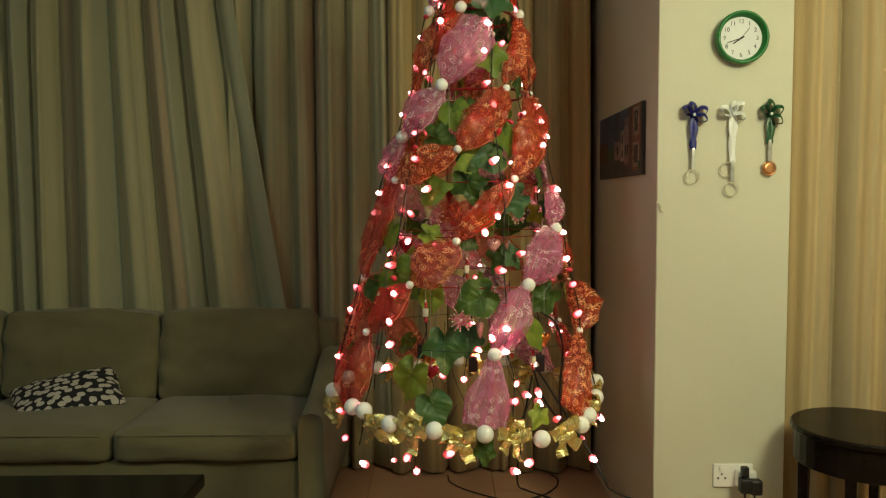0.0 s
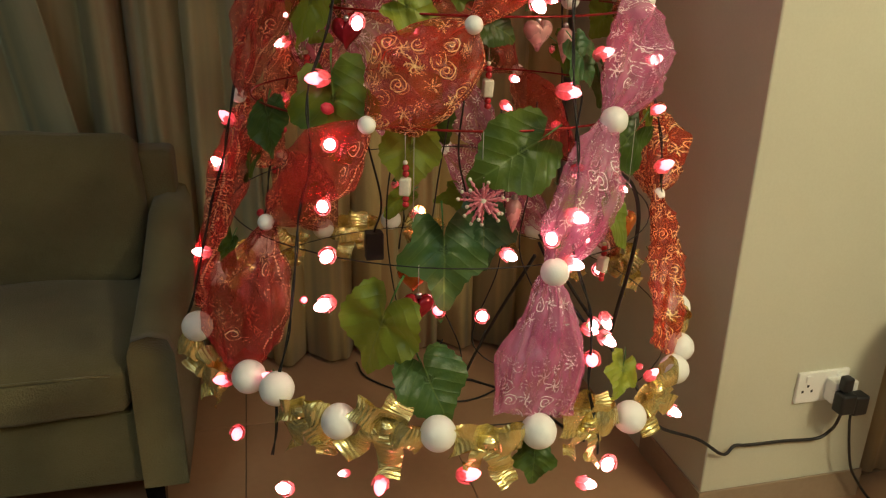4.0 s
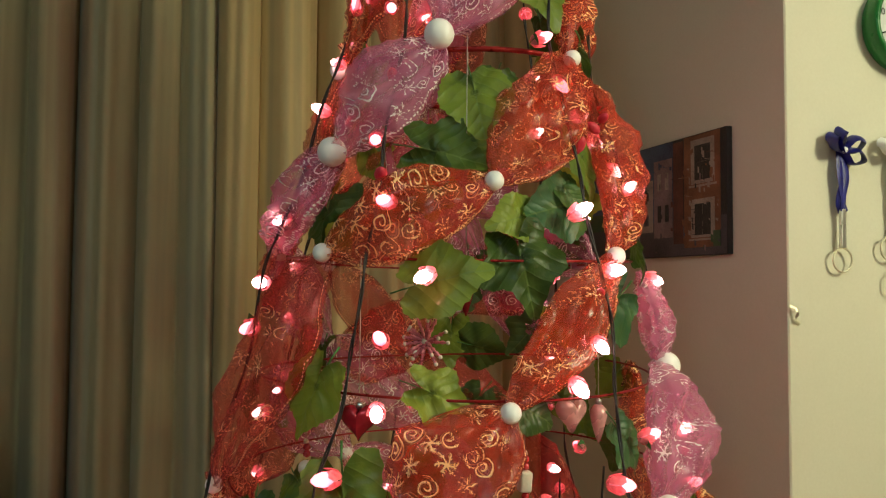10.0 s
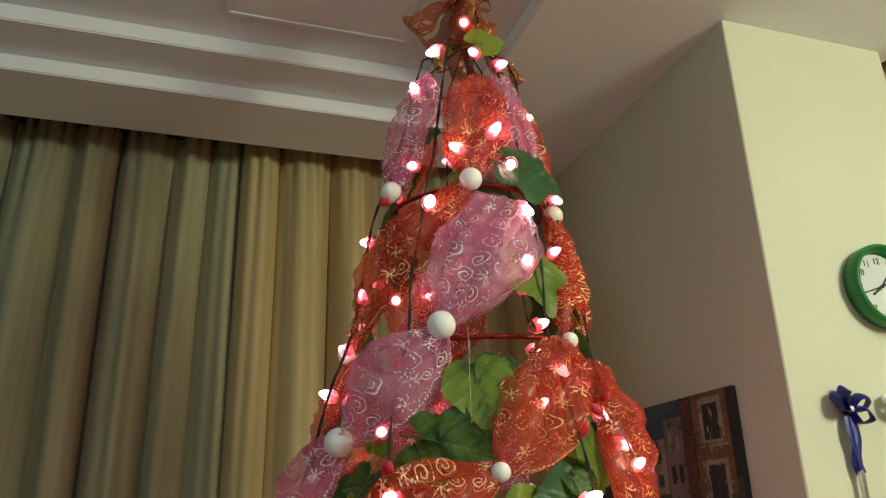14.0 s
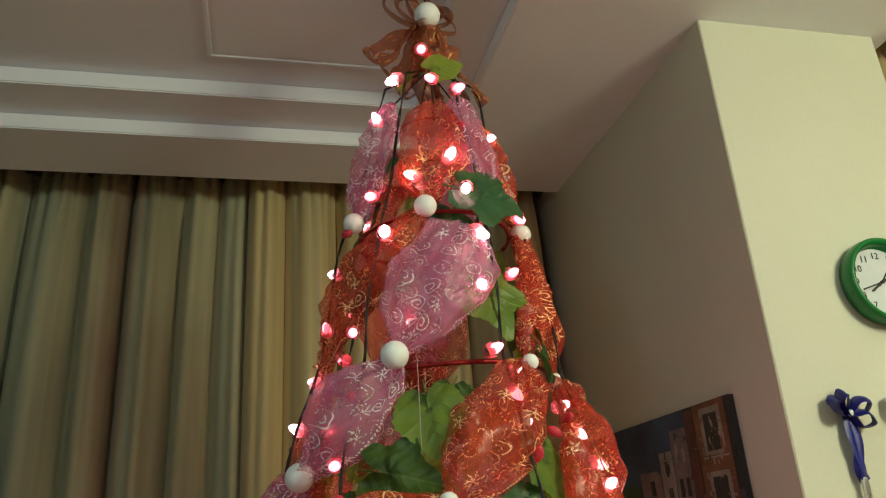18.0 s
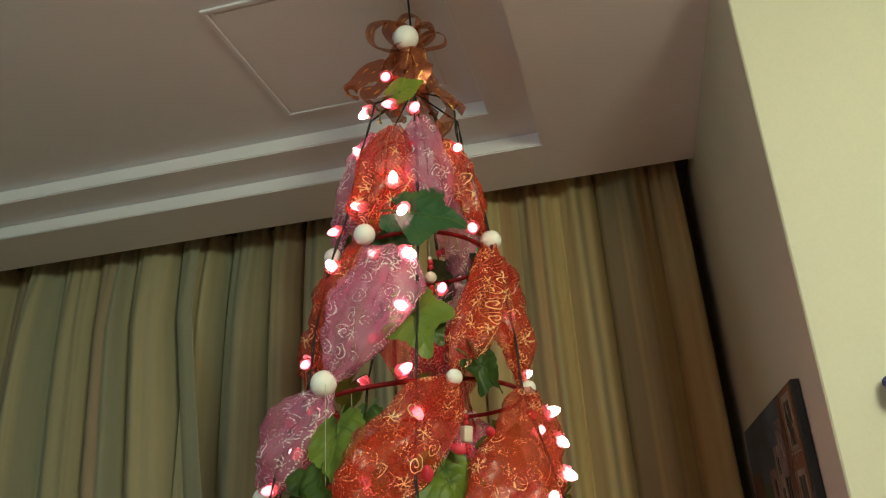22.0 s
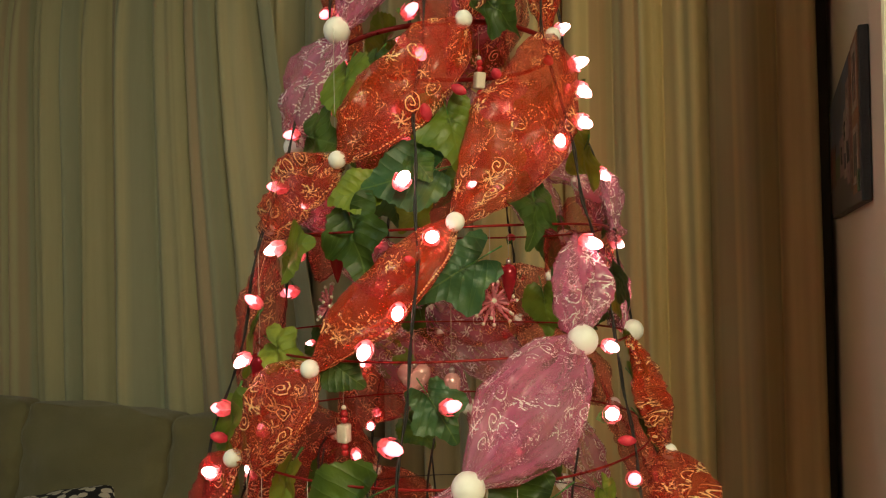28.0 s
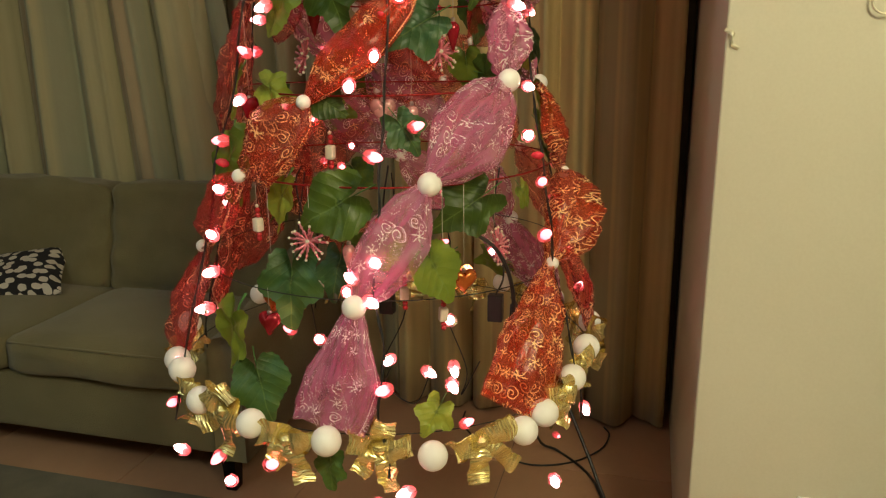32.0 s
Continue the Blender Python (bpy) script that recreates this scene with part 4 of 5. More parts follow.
patches = ((0.25, 1.0, 0.30, 1.0, 0), (0.0, 1.0, 0.0, 0.32, 5), (0.025, 0.20, 0.06, 1.0, 1), (0.20, 0.255, 0.10, 0.98, 7), (0.255, 0.36, 0.16, 0.86, 2), (0.36, 0.45, 0.22, 0.70, 4), (0.45, 0.60, 0.26, 0.56, 2), (0.60, 0.80, 0.28, 0.46, 6), (0.78, 1.0, 0.24, 0.60, 7),
           (0.05, 0.165, 0.58, 0.96, 4), (0.068, 0.147, 0.61, 0.91, 3), (0.05, 0.165, 0.14, 0.47, 4), (0.068, 0.147, 0.16, 0.43, 3), (0.105, 0.110, 0.61, 0.91, 4), (0.068, 0.147, 0.755, 0.77, 4), (0.105, 0.110, 0.16, 0.43, 4), (0.04, 0.175, 0.555, 0.585, 4), (0.04, 0.175, 0.115, 0.145, 4),
           (0.275, 0.297, 0.58, 0.74, 4), (0.315, 0.337, 0.58, 0.74, 4), (0.275, 0.297, 0.30, 0.46, 3), (0.315, 0.337, 0.30, 0.46, 3), (0.385, 0.415, 0.48, 0.62, 3), (0.385, 0.415, 0.28, 0.40, 5), (0.50, 0.53, 0.34, 0.48, 3), (0.025, 0.06, 0.06, 0.20, 6))
for k, (u0, u1, w0, w1, mi) in enumerate(patches):
    put("paint_patch", from_bm("paint_patch", box(PX - 0.0104 - 0.0001 * k, PX - 0.010, PY0 + u0 * W + 0.002, PY0 + u1 * W - 0.002, PZ0 + w0 * H + 0.002, PZ0 + w1 * H - 0.002), M_P[mi]), pic, PIC)
# loose brush strokes over the painted areas, one part for each colour
rng = random.Random(77)
STROKES = {}
for k in range(420):
    u, w = rng.random(), rng.random()
    inside = [p for p in patches if p[0] <= u <= p[1] and p[2] <= w <= p[3]]
    mi = inside[-1][4] if inside and rng.random() < 0.90 else rng.choice((0, 2, 4, 5, 6, 1, 3))
    du, dw = (rng.uniform(0.004, 0.012), rng.uniform(0.03, 0.10)) if rng.random() < 0.6 else (rng.uniform(0.015, 0.04), rng.uniform(0.008, 0.02))
    x = PX - 0.0126 - 0.000004 * k
    y0, z0 = PY0 + 0.01 + u * (W - 0.05), PZ0 + 0.008 + w * (H - 0.05)
    q = [(x, y0, z0), (x, y0 + du * W, z0 + 0.003), (x, y0 + du * W, z0 + dw * H * 0.7), (x, y0, z0 + dw * H * 0.7 - 0.002)]
    STROKES.setdefault(mi, []).append(q)
quads = [(mi, q) for mi, qs in STROKES.items() for q in qs]
strokes = mesh("brushwork", [p for _, q in quads for p in q], [tuple(range(4 * i, 4 * i + 4)) for i in range(len(quads))], M_P[0], False)
for m_extra in M_P[1:]:
    strokes.materials.append(m_extra)
strokes.polygons.foreach_set("material_index", [mi for mi, _ in quads])
tagged(put("brushwork", strokes, pic, PIC), kind="stuff")


# ---- rug ----
M_RUG = surface("grey_green_rug_pile", (0.15, 0.145, 0.105), (0.22, 0.21, 0.155), 0.95, 7, 500, 0.9, depth=0.004)
rug = put("rug", from_bm("rug", box(-2.5, -0.53, 1.2, 2.80, 0.0, 0.011, 0.003), M_RUG))
tagged(rug, "flat grey-green woven rug in front of the sofa", "rug")

# ---- the hanging hoop tree ----
CY = 2.602
PROFILE = ((0.30, 0.485), (0.67, 0.468), (0.90, 0.405), (1.10, 0.360), (1.27, 0.318), (1.44, 0.286), (1.60, 0.238), (1.76, 0.188), (2.03, 0.142), (2.20, 0.095), (2.45, 0.05), (2.80, 0.03))
HOOPS = (0.67, 0.905, 1.105, 1.265, 1.445, 1.757, 2.03, 2.25)


def radius(z):
    return float(np.interp(z, [p[0] for p in PROFILE], [p[1] for p in PROFILE]))


def axis(z):
    return 0.13 + 0.028 * (z - 0.67)


def on(a, z, out=0.0):
    """A point on the cone: bearing a in degrees from the front, height z."""
    r, q = radius(z) + out, radians(a)
    return Vector((axis(z) + r * math.sin(q), CY - r * math.cos(q), z))


def frame_at(a, z):
    q = radians(a)
    n = Vector((math.sin(q), -math.cos(q), 0.22)).normalized()
    s = Vector((math.cos(q), math.sin(q), 0))
    return n, s


tree = thing("hoop_christmas_tree", (axis(2.6), CY, 2.6), "hanging christmas tree of red hoops with silk vine leaves", "christmas tree")
for z in HOOPS:
    rng = random.Random(int(z * 100))
    pts = [on(a, z, 0.0) + Vector((0, 0, 0.004 * math.sin(radians(a * 2 + z * 200)))) for a in range(0, 360, 6)]
    v, f = tube(pts, 0.0042 if z in (1.757, 2.03) else 0.0019 if z > 1.0 else 0.0011, 8, True)
    put("hoop", mesh("hoop", v, f, M_REDTUBE if z > 1.0 else M_WIRE), tree, None, "red metallic wrapped hoop" if z > 1.0 else "thin dark wire hoop")
top_c = Vector((axis(2.6), CY, 0))
v, f = tube([(top_c.x, CY, 2.30), (top_c.x, CY, 2.52), (top_c.x - 0.005, CY, 2.65), (top_c.x - 0.01, CY + 0.01, TOP)], 0.0025, 6)
put("hanging_wire", mesh("hanging_wire", v, f, M_WIRE), tree)
v, f = lathe([(0.012, TOP - 0.006), (0.014, TOP - 0.001), (0.014, TOP)], 12)
put("ceiling_hook", mesh("ceiling_hook", v, f, M_COPPER), tree, pose(top_c.x - 0.01, CY + 0.01, 0))


# silk leaves
def leaf_mesh(seed):
    rng = random.Random(seed)
    n, rings = 72, 6
    vs, uvs = [(0, 0.36, 0)], [(0, 0)]
    for k in range(1, rings + 1):
        for i in range(n):
            th = math.tau * i / n
            tipw = min(th, math.tau - th)
            r = 0.445 + (0.026 + 0.05 * (seed % 3 == 0)) * math.cos(5 * th) + 0.05 * math.cos(th) + 0.12 * math.exp(-(tipw / 0.20) ** 2) + 0.024 * (i % 3) / 2 * (k == rings) + 0.024 * math.sin(3 * th + seed)
            if abs(th - math.pi) < 0.34:
                r *= 0.42 + 0.58 * (abs(th - math.pi) / 0.34) ** 0.7
            r *= k / rings
            x, y = r * math.sin(th) * 1.02, 0.36 + r * math.cos(th)
            rib = 0.034 * abs(math.sin(2.5 * th)) * (k / rings)
            z = 0.10 * x * x * rng.uniform(0.97, 1.03) - 0.16 * max(0, y - 0.3) ** 2 + rib + 0.075 * noise.noise(Vector((x * 3.2, y * 3.2, seed))) - 0.10 * abs(x) ** 1.5
            vs.append((x, y, z))
            uvs.append((x, y - 0.05))
    f = [(0, 1 + i, 1 + (i + 1) % n) for i in range(n)]
    for k in range(rings - 1):
        f += [(1 + k * n + i, 1 + (k + 1) * n + i, 1 + (k + 1) * n + (i + 1) % n, 1 + k * n + (i + 1) % n) for i in range(n)]
    return mesh("leaf", vs, f, M_LEAF, uvs=uvs)


LEAF_MESHES = [leaf_mesh(s) for s in (1, 6, 9, 14)]
v, f = tube([(0, -0.16, -0.03), (0, 0.0, -0.006), (0, 0.3, -0.004)], [0.012, 0.010, 0.006], 5)
STALK = mesh("stalk", v, f, M_SPRIG)
# bearing, height, size, direction of the tip from hanging straight down
LEAVES_TOP = ((3.1, 2.36, 0.085, 110, 0.03), (-58.2, 2.36, 0.06, -80), (-52.4, 2.15, 0.05, -60), (-68.1, 2.06, 0.06, -90), (-23.1, 2.05, 0.06, -110), (20.4, 2.055, 0.14, 70, 0.035), (0.3, 2.02, 0.08, -10), (-58.2, 1.88, 0.07, -90), (22.2, 1.85, 0.075, 30), (15.8, 1.86, 0.13, 15, 0.02), (47.2, 1.775, 0.10, 60, 0.02),
              (-15.9, 1.67, 0.12, 10, 0.02), (-9.1, 1.69, 0.09, -15), (26.8, 1.59, 0.12, 10), (-26.8, 1.59, 0.125, 75), (13, 1.52, 0.13, -75))
LEAVES_MID = ((-3.5, 1.50, 0.09, -70), (50.8, 1.47, 0.11, -20), (-2.5, 1.435, 0.125, 15), (16.7, 1.535, 0.06, 35), (-24.9, 1.415, 0.13, 100), (27.7, 1.38, 0.13, -60), (-24, 1.27, 0.09, 70), (-54.5, 1.265, 0.12, -20), (-2.5, 1.25, 0.08, 60), (23.1, 1.20, 0.09, 30), (-40.9, 1.13, 0.15, 10), (-67.2, 1.08, 0.105, 20), (3.1, 1.07, 0.15, -60), (61.2, 1.07, 0.07, 40))
LEAVES_LOW = ((41.6, 1.06, 0.14, -60), (-23.1, 1.06, 0.12, 0, -0.05), (30.6, 0.955, 0.12, 20), (-0.6, 0.93, 0.11, 0, -0.09), (-12.6, 0.91, 0.15, 0, -0.04), (-24.9, 0.82, 0.155, -20), (-14.2, 0.735, 0.13, 20), (28.7, 0.70, 0.08, -30), (5.9, 0.61, 0.08, 0), (57.2, 0.82, 0.06, 0), (18.5, 0.99, 0.09, 40), (-71.8, 0.86, 0.08, -10))
rng = random.Random(12)
back_leaves = tuple((rng.uniform(95, 262), rng.uniform(0.72, 2.1), rng.uniform(0.09, 0.14), rng.uniform(-80, 80)) for _ in range(46))
for k, (a, z, size, d, *deep) in enumerate(LEAVES_TOP + LEAVES_MID + LEAVES_LOW + back_leaves):
    n, s = frame_at(a, z)
    n = (n + s * rng.uniform(-0.35, 0.35) + Vector((0, 0, rng.uniform(-0.1, 0.3)))).normalized()
    tip = Vector((0, 0, -1)) * math.cos(radians(d)) + s * math.sin(radians(d))
    tip = (tip - n * tip.dot(n)).normalized()
    x = tip.cross(n)
    base = on(a, z, deep[0] if deep else -0.004 + 0.008 * (k % 3)) - tip * size * 0.42
    m = Matrix((x, tip, n)).transposed().to_4x4()
    m.translation = base
    m = m @ Matrix.Diagonal((size * rng.uniform(0.84, 0.98), size * 0.95, size * rng.uniform(0.8, 1.9), 1))
    lf = put("leaf", LEAF_MESHES[k % 4], tree, m)
    put("stalk", STALK, lf, m)


# ---- organza puffs between pinched knots ----
def puff(a0, z0, a1, z1, width, bulge, material, seed, skew=0.0):
    """A sheer ribbon gathered at both ends and blown up between them."""
    nu, nv = 36, 32
    vs, uvs = [], []
    p0, p1 = on(a0, z0, 0.008), on(a1, z1, 0.008)
    length = (p1 - p0).length
    rng = random.Random(seed)
    ph = [rng.uniform(0, 6.28) for _ in range(4)]
    skew += rng.uniform(-0.08, 0.08)
    stops = (0, 0.16, 0.36, 0.6, 0.82, 1)
    shape = (0.06, 0.32, 0.60, 0.86, 1.0, 0.78) if skew > 0.3 else (0.06, 0.62, 0.98, 1.0, 0.74, 0.06)
    skew = 0.0 if skew > 0.3 else skew
    side_l = [b * rng.uniform(0.78, 1.12) for b in shape]
    side_r = [b * rng.uniform(0.78, 1.12) for b in shape]
    for i in range(nu + 1):
        u = i / nu
        a, z = a0 + (a1 - a0) * u, z0 + (z1 - z0) * u
        c = on(a, z, 0.008)
        n, s = frame_at(a, z)
        e = 0.01
        al = (on(a + (a1 - a0) * e, z + (z1 - z0) * e) - on(a, z)).normalized()
        sd = al.cross(n).normalized()
        w = u ** (1 + skew)
        env = max(0.0, math.sin(math.pi * w)) ** 0.72
        hl, hr = (0.006 + (width / 2 - 0.006) * float(np.interp(w, stops, sd_)) for sd_ in (side_l, side_r))
        b = 0.006 + bulge * env
        for j in range(nv):
            q = math.tau * j / nv
            cs, sn = math.cos(q), math.sin(q)
            # pleats run out of the knots and fade in the middle
            pl = (1 - 0.6 * env) * 0.7 * (abs(math.sin(3.5 * q + ph[2])) - 0.6) + 0.30 * (abs(math.sin(2.5 * q + 2 * u + ph[3])) - 0.6) + 0.10 * math.sin(9 * q - 4 * u + ph[1])
            crump = 0.013 * noise.noise(Vector((a * 0.09 + cs * 1.5, z * 14 + sn, seed))) * (0.35 + env)
            crump += 0.016 * (0.3 - abs(noise.noise(Vector((u * 7 + cs * 2.2, sn * 2.4, seed + 7)))))
            crump += 0.005 * noise.noise(Vector((u * 24 + cs * 5, sn * 5.0, seed + 3)))
            out = (0.8 * b * sn ** 0.8 if sn > 0 else 0.12 * b * sn) * (1 + pl) + crump + 0.006 * env * math.sin(4.5 * cs + ph[0] + u * 2)
            h = hr if cs > 0 else hl
            vs.append(c + sd * (h * cs * (1 + 0.25 * pl)) + n * out + al * 0.008 * noise.noise(Vector((cs * 2, sn * 2, u * 5 + seed))))
            uvs.append((u * length + seed * 0.37, (abs(q - math.pi)) / math.pi * width * 1.15 + seed % 89))
    return mesh("puff", vs, grid_faces(nu + 1, nv, wrap_v=True), material, uvs=uvs)


PEARLS = {}
for r in (0.0135, 0.0195, 0.022, 0.0275):
    PEARLS[r] = from_bm("pearl", sphere(r, 20, 14), M_PEARL, True)


def garland(label, knots, segments, material, seed, reds=(), red=M_RED):
    """knots: (bearing, height, pearl radius or 0); segments: (width, bulge, skew) between them."""
    a, z, _ = knots[0]
    g = thing("ribbon_garland", on(a, z), label, "ribbon", "ribbon garlands on the tree")
    for k, (w, b, *sk) in enumerate(segments):
        if w:
            put("puff", puff(knots[k][0], knots[k][1], knots[k + 1][0], knots[k + 1][1], w, b, red if k in reds else material, seed * 10 + k, *sk), g)
    for a, z, r in knots:
        if r:
            put("pearl", PEARLS[r], g, Matrix.Translation(on(a, z, 0.012 + r * 0.6)))
    return g


S, L, B = 0.0135, 0.0195, 0.022
ORANGE, PINK = "sheer orange organza ribbon with gold scrolls, tied in puffs", "sheer pink organza ribbon with silver scrolls, tied in puffs"
garland(ORANGE, [(32, 1.758, S), (-10.8, 1.549, S), (-59, 1.452, S), (-93.5, 1.10, S)], [(0.14, 0.045), (0.115, 0.04), (0.18, 0.045, 0.1)], M_ORANGE, 1, (2,))
garland(ORANGE, [(74, 2.033, L), (80.9, 1.757, S), (27.2, 1.451, S), (-8.3, 1.251, S), (-31.4, 1.110, S), (-55.4, 0.942, S), (-59.6, 0.69, 0)], [(0.09, 0.04), (0.155, 0.055, -0.05), (0.085, 0.03), (0.16, 0.025, -0.1), (0.11, 0.03), (0.18, 0.045, 0.15)], M_ORANGE, 2, (4, 5))
garland(ORANGE, [(71.5, 2.025, 0), (33.4, 1.765, 0)], [(0.085, 0.03, 0.1)], M_ORANGE, 3)
garland(ORANGE, [(-17.1, 2.034, L), (-104, 1.770, L), (-128, 1.56, 0)], [(0.125, 0.03), (0.13, 0.03)], M_ORANGE, 4, (1,))
garland(ORANGE, [(-7.2, 2.285, 0), (-15.9, 2.045, 0)], [(0.135, 0.05)], M_ORANGE, 5)
garland(ORANGE, [(48.1, 2.25, 0), (73.2, 2.045, 0)], [(0.09, 0.03)], M_ORANGE, 6)
garland(ORANGE, [(86.4, 1.27, 0), (99, 1.078, S), (68.7, 0.927, S), (47.2, 0.685, 0)], [(0.06, 0.03), (0.14, 0.095), (0.19, 0.035, 0.45)], M_ORANGE, 7)
garland("sheer red organza ribbon with gold scrolls, tied in puffs", [(-95, 1.09, 0), (-90.3, 0.70, 0)], [(0.085, 0.025)], M_RED, 8)
garland(PINK, [(5.9, 2.0, 0), (-30.7, 1.770, B), (-67, 1.603, B), (-107, 1.465, L), (-150, 1.30, L), (-192, 1.10, L)], [(0.16, 0.045, -0.28), (0.14, 0.055), (0.12, 0.05), (0.13, 0.03), (0.14, 0.03)], M_PINK, 9)
garland(PINK, [(-79.2, 2.32, 0), (-77.4, 2.05, L)], [(0.125, 0.045)], M_PINK, 10)
garland(PINK, [(20.4, 2.30, 0), (35.2, 2.07, 0)], [(0.105, 0.035)], M_PINK, 11)
garland(PINK, [(65.6, 1.43, 0), (59.3, 1.283, B), (29.2, 1.109, B), (10.2, 0.90, B), (5.5, 0.685, 0)], [(0.10, 0.04, 0.2), (0.14, 0.066), (0.115, 0.045, 0.1), (0.165, 0.045, 0.45)], M_PINK, 12)
# the far side
garland(PINK, [(140, 2.28, 0), (160, 2.03, L), (200, 1.757, L), (150, 1.445, L), (118, 1.265, L)], [(0.11, 0.03), (0.14, 0.03), (0.13, 0.03), (0.12, 0.03)], M_PINK, 13)
garland(ORANGE, [(215, 2.27, 0), (230, 2.03, L), (165, 1.757, S), (215, 1.445, S), (175, 1.265, S), (140, 1.105, S), (118, 0.905, S), (105, 0.69, 0)], [(0.11, 0.03), (0.13, 0.03), (0.14, 0.03), (0.10, 0.03), (0.14, 0.03), (0.12, 0.03), (0.12, 0.03)], M_RED, 14)
garland(ORANGE, [(-97, 1.10, 0), (-135, 0.92, S), (-160, 0.69, 0)], [(0.14, 0.03), (0.14, 0.03)], M_RED, 15)
garland(PINK, [(165, 1.10, 0), (150, 0.90, L), (140, 0.69, 0)], [(0.12, 0.03), (0.12, 0.03)], M_PINK, 16)

garland(PINK, [(178, 1.757, 0), (135, 1.54, L), (100, 1.44, 0)], [(0.15, 0.035), (0.12, 0.03)], M_PINK, 17)
garland(PINK, [(235, 1.26, 0), (195, 1.06, L), (165, 0.9, L), (128, 0.69, 0)], [(0.15, 0.035), (0.14, 0.03), (0.15, 0.03)], M_PINK, 18)
garland(ORANGE, [(118, 1.50, 0), (160, 1.36, S), (205, 1.24, S), (240, 1.02, S), (262, 0.80, 0)], [(0.15, 0.03), (0.15, 0.03), (0.16, 0.03), (0.14, 0.03)], M_RED, 19)
garland(ORANGE, [(150, 1.98, 0), (200, 1.74, S), (248, 1.56, S), (258, 1.36, 0)], [(0.14, 0.03), (0.14, 0.03), (0.1, 0.03)], M_RED, 20)

# bottom hoop: pearls and gold bows
RING = (-75.6, -51.3, -43.9, -30.3, -12.6, 5.5, 27.6, 49.1, 55.3, 67.3, 78, 112, 135, 158, 181, 203, 225, 247)
rim_garland = thing("pearl_garland", on(0, 0.67), "ring of white pearl balls round the bottom hoop", "garland")
for k, a in enumerate(RING):
    z = (0.715, 0.706, 0.706, 0.683, 0.679, 0.670, 0.637, 0.646, 0.666, 0.702, 0.735)[k] if k < 11 else 0.69
    put("pearl", PEARLS[0.0275], rim_garland, Matrix.Translation(on(a, z, 0.026)))


def gold_bow(a, z, size, seed):
    rng = random.Random(seed)
    n, s = frame_at(a, z)
    up = Vector((0, 0, 1))
    c = on(a, z, 0.012)
    ob = thing("gold_bow", c, "crinkled gold foil ribbon bow tied to the bottom hoop", "bow", "gold bows on the hoop")
    tilt = rng.uniform(-0.5, 0.5)
    s2 = (s * math.cos(tilt) + up * math.sin(tilt)).normalized()
    u2 = (up * math.cos(tilt) - s * math.sin(tilt)).normalized()
    for k in (-1, 1):
        r = size * rng.uniform(0.75, 1.1)
        pts = [c, c + s2 * k * r * 0.5 + n * 0.026 + u2 * rng.uniform(0, 0.25) * size, c + s2 * k * r + n * 0.012 + u2 * rng.uniform(-0.1, 0.3) * size, c + s2 * k * r * 0.55 - n * 0.008 - u2 * 0.1 * size, c]
        put("loop", ribbon_strip(pts, 0.040, M_GOLD, "loop", rng.uniform(-0.5, 0.5), u2, 0.005), ob)
        t = size * rng.uniform(0.8, 1.3)
        pts = [c, c + s2 * k * t * 0.25 - u2 * t * 0.4 + n * 0.016, c + s2 * k * t * 0.4 - u2 * t * 0.8 + n * 0.004, c + s2 * k * t * 0.55 - u2 * t * 1.1 + n * 0.018]
        put("tail", ribbon_strip(pts, 0.040, M_GOLD, "tail", rng.uniform(-1.2, 1.2), s2, 0.005), ob)
    if seed % 2:
        pts = [c, c + u2 * size * 0.5 + n * 0.03, c + u2 * size * 0.85 + n * 0.008, c + u2 * size * 0.4 - n * 0.01, c]
        put("loop", ribbon_strip(pts, 0.042, M_GOLD, "loop", 0.3, s2, 0.005), ob)
    v, f = tube([c - s2 * 0.012 + n * 0.008, c + n * 0.016, c + s2 * 0.012 + n * 0.008], 0.011, 8)
    put("knot", mesh("knot", v, f, M_GOLD, uvs=[(q.x, q.z) for q in v]), ob)


for k, (a, z, sz) in enumerate(((-82, 0.66, 0.036), (-64, 0.67, 0.045), (-38, 0.68, 0.06), (-21.5, 0.682, 0.06), (-3.5, 0.66, 0.062), (16.5, 0.655, 0.065), (38.5, 0.645, 0.065), (61.5, 0.68, 0.05), (73, 0.71, 0.05), (101, 0.68, 0.06), (123, 0.67, 0.06), (146, 0.67, 0.06), (170, 0.67, 0.06), (192, 0.67, 0.06), (214, 0.67, 0.06), (236, 0.67, 0.06))):
    gold_bow(a, z, sz, k + 40)

# bronze bow at the top with a pearl
TB = Vector((0.178, 2.60, 2.52))
crown = thing("top_bow", TB, "bronze mesh ribbon bow with white pearl on the tree top", "bow")


def crown_loop(x, z, dy, width, fat, side):
    """One open loop of the bow from its knot out to (x, z)."""
    d = Vector((x * 0.78, dy, z * 0.95))
    s = Vector((-z, 0, x * 0.78)).normalized() * fat
    c = TB
    put("loop", ribbon_strip([c, c + d * 0.45 + s * 0.9, c + d * 0.85 + s, c + d * 1.05, c + d * 0.85 - s, c + d * 0.45 - s * 0.7, c], width, M_BROWNMESH, "loop", 0.25, side), crown)


crown_loop(-0.098, 0.078, -0.01, 0.036, 0.030, (0.35, 1, 0.3))
crown_loop(-0.055, 0.10, 0.02, 0.036, 0.022, (0.5, 1, 0.1))
crown_loop(-0.012, 0.125, 0.03, 0.024, 0.024, (0.15, 1, 0.0))
crown_loop(0.045, 0.095, 0.035, 0.02, 0.018, (0.1, 1, 0.1))
crown_loop(0.055, 0.055, 0.0, 0.034, 0.024, (-0.4, 1, 0.3))
crown_loop(0.085, 0.05, 0.03, 0.012, 0.026, (0.1, 1, 0.1))
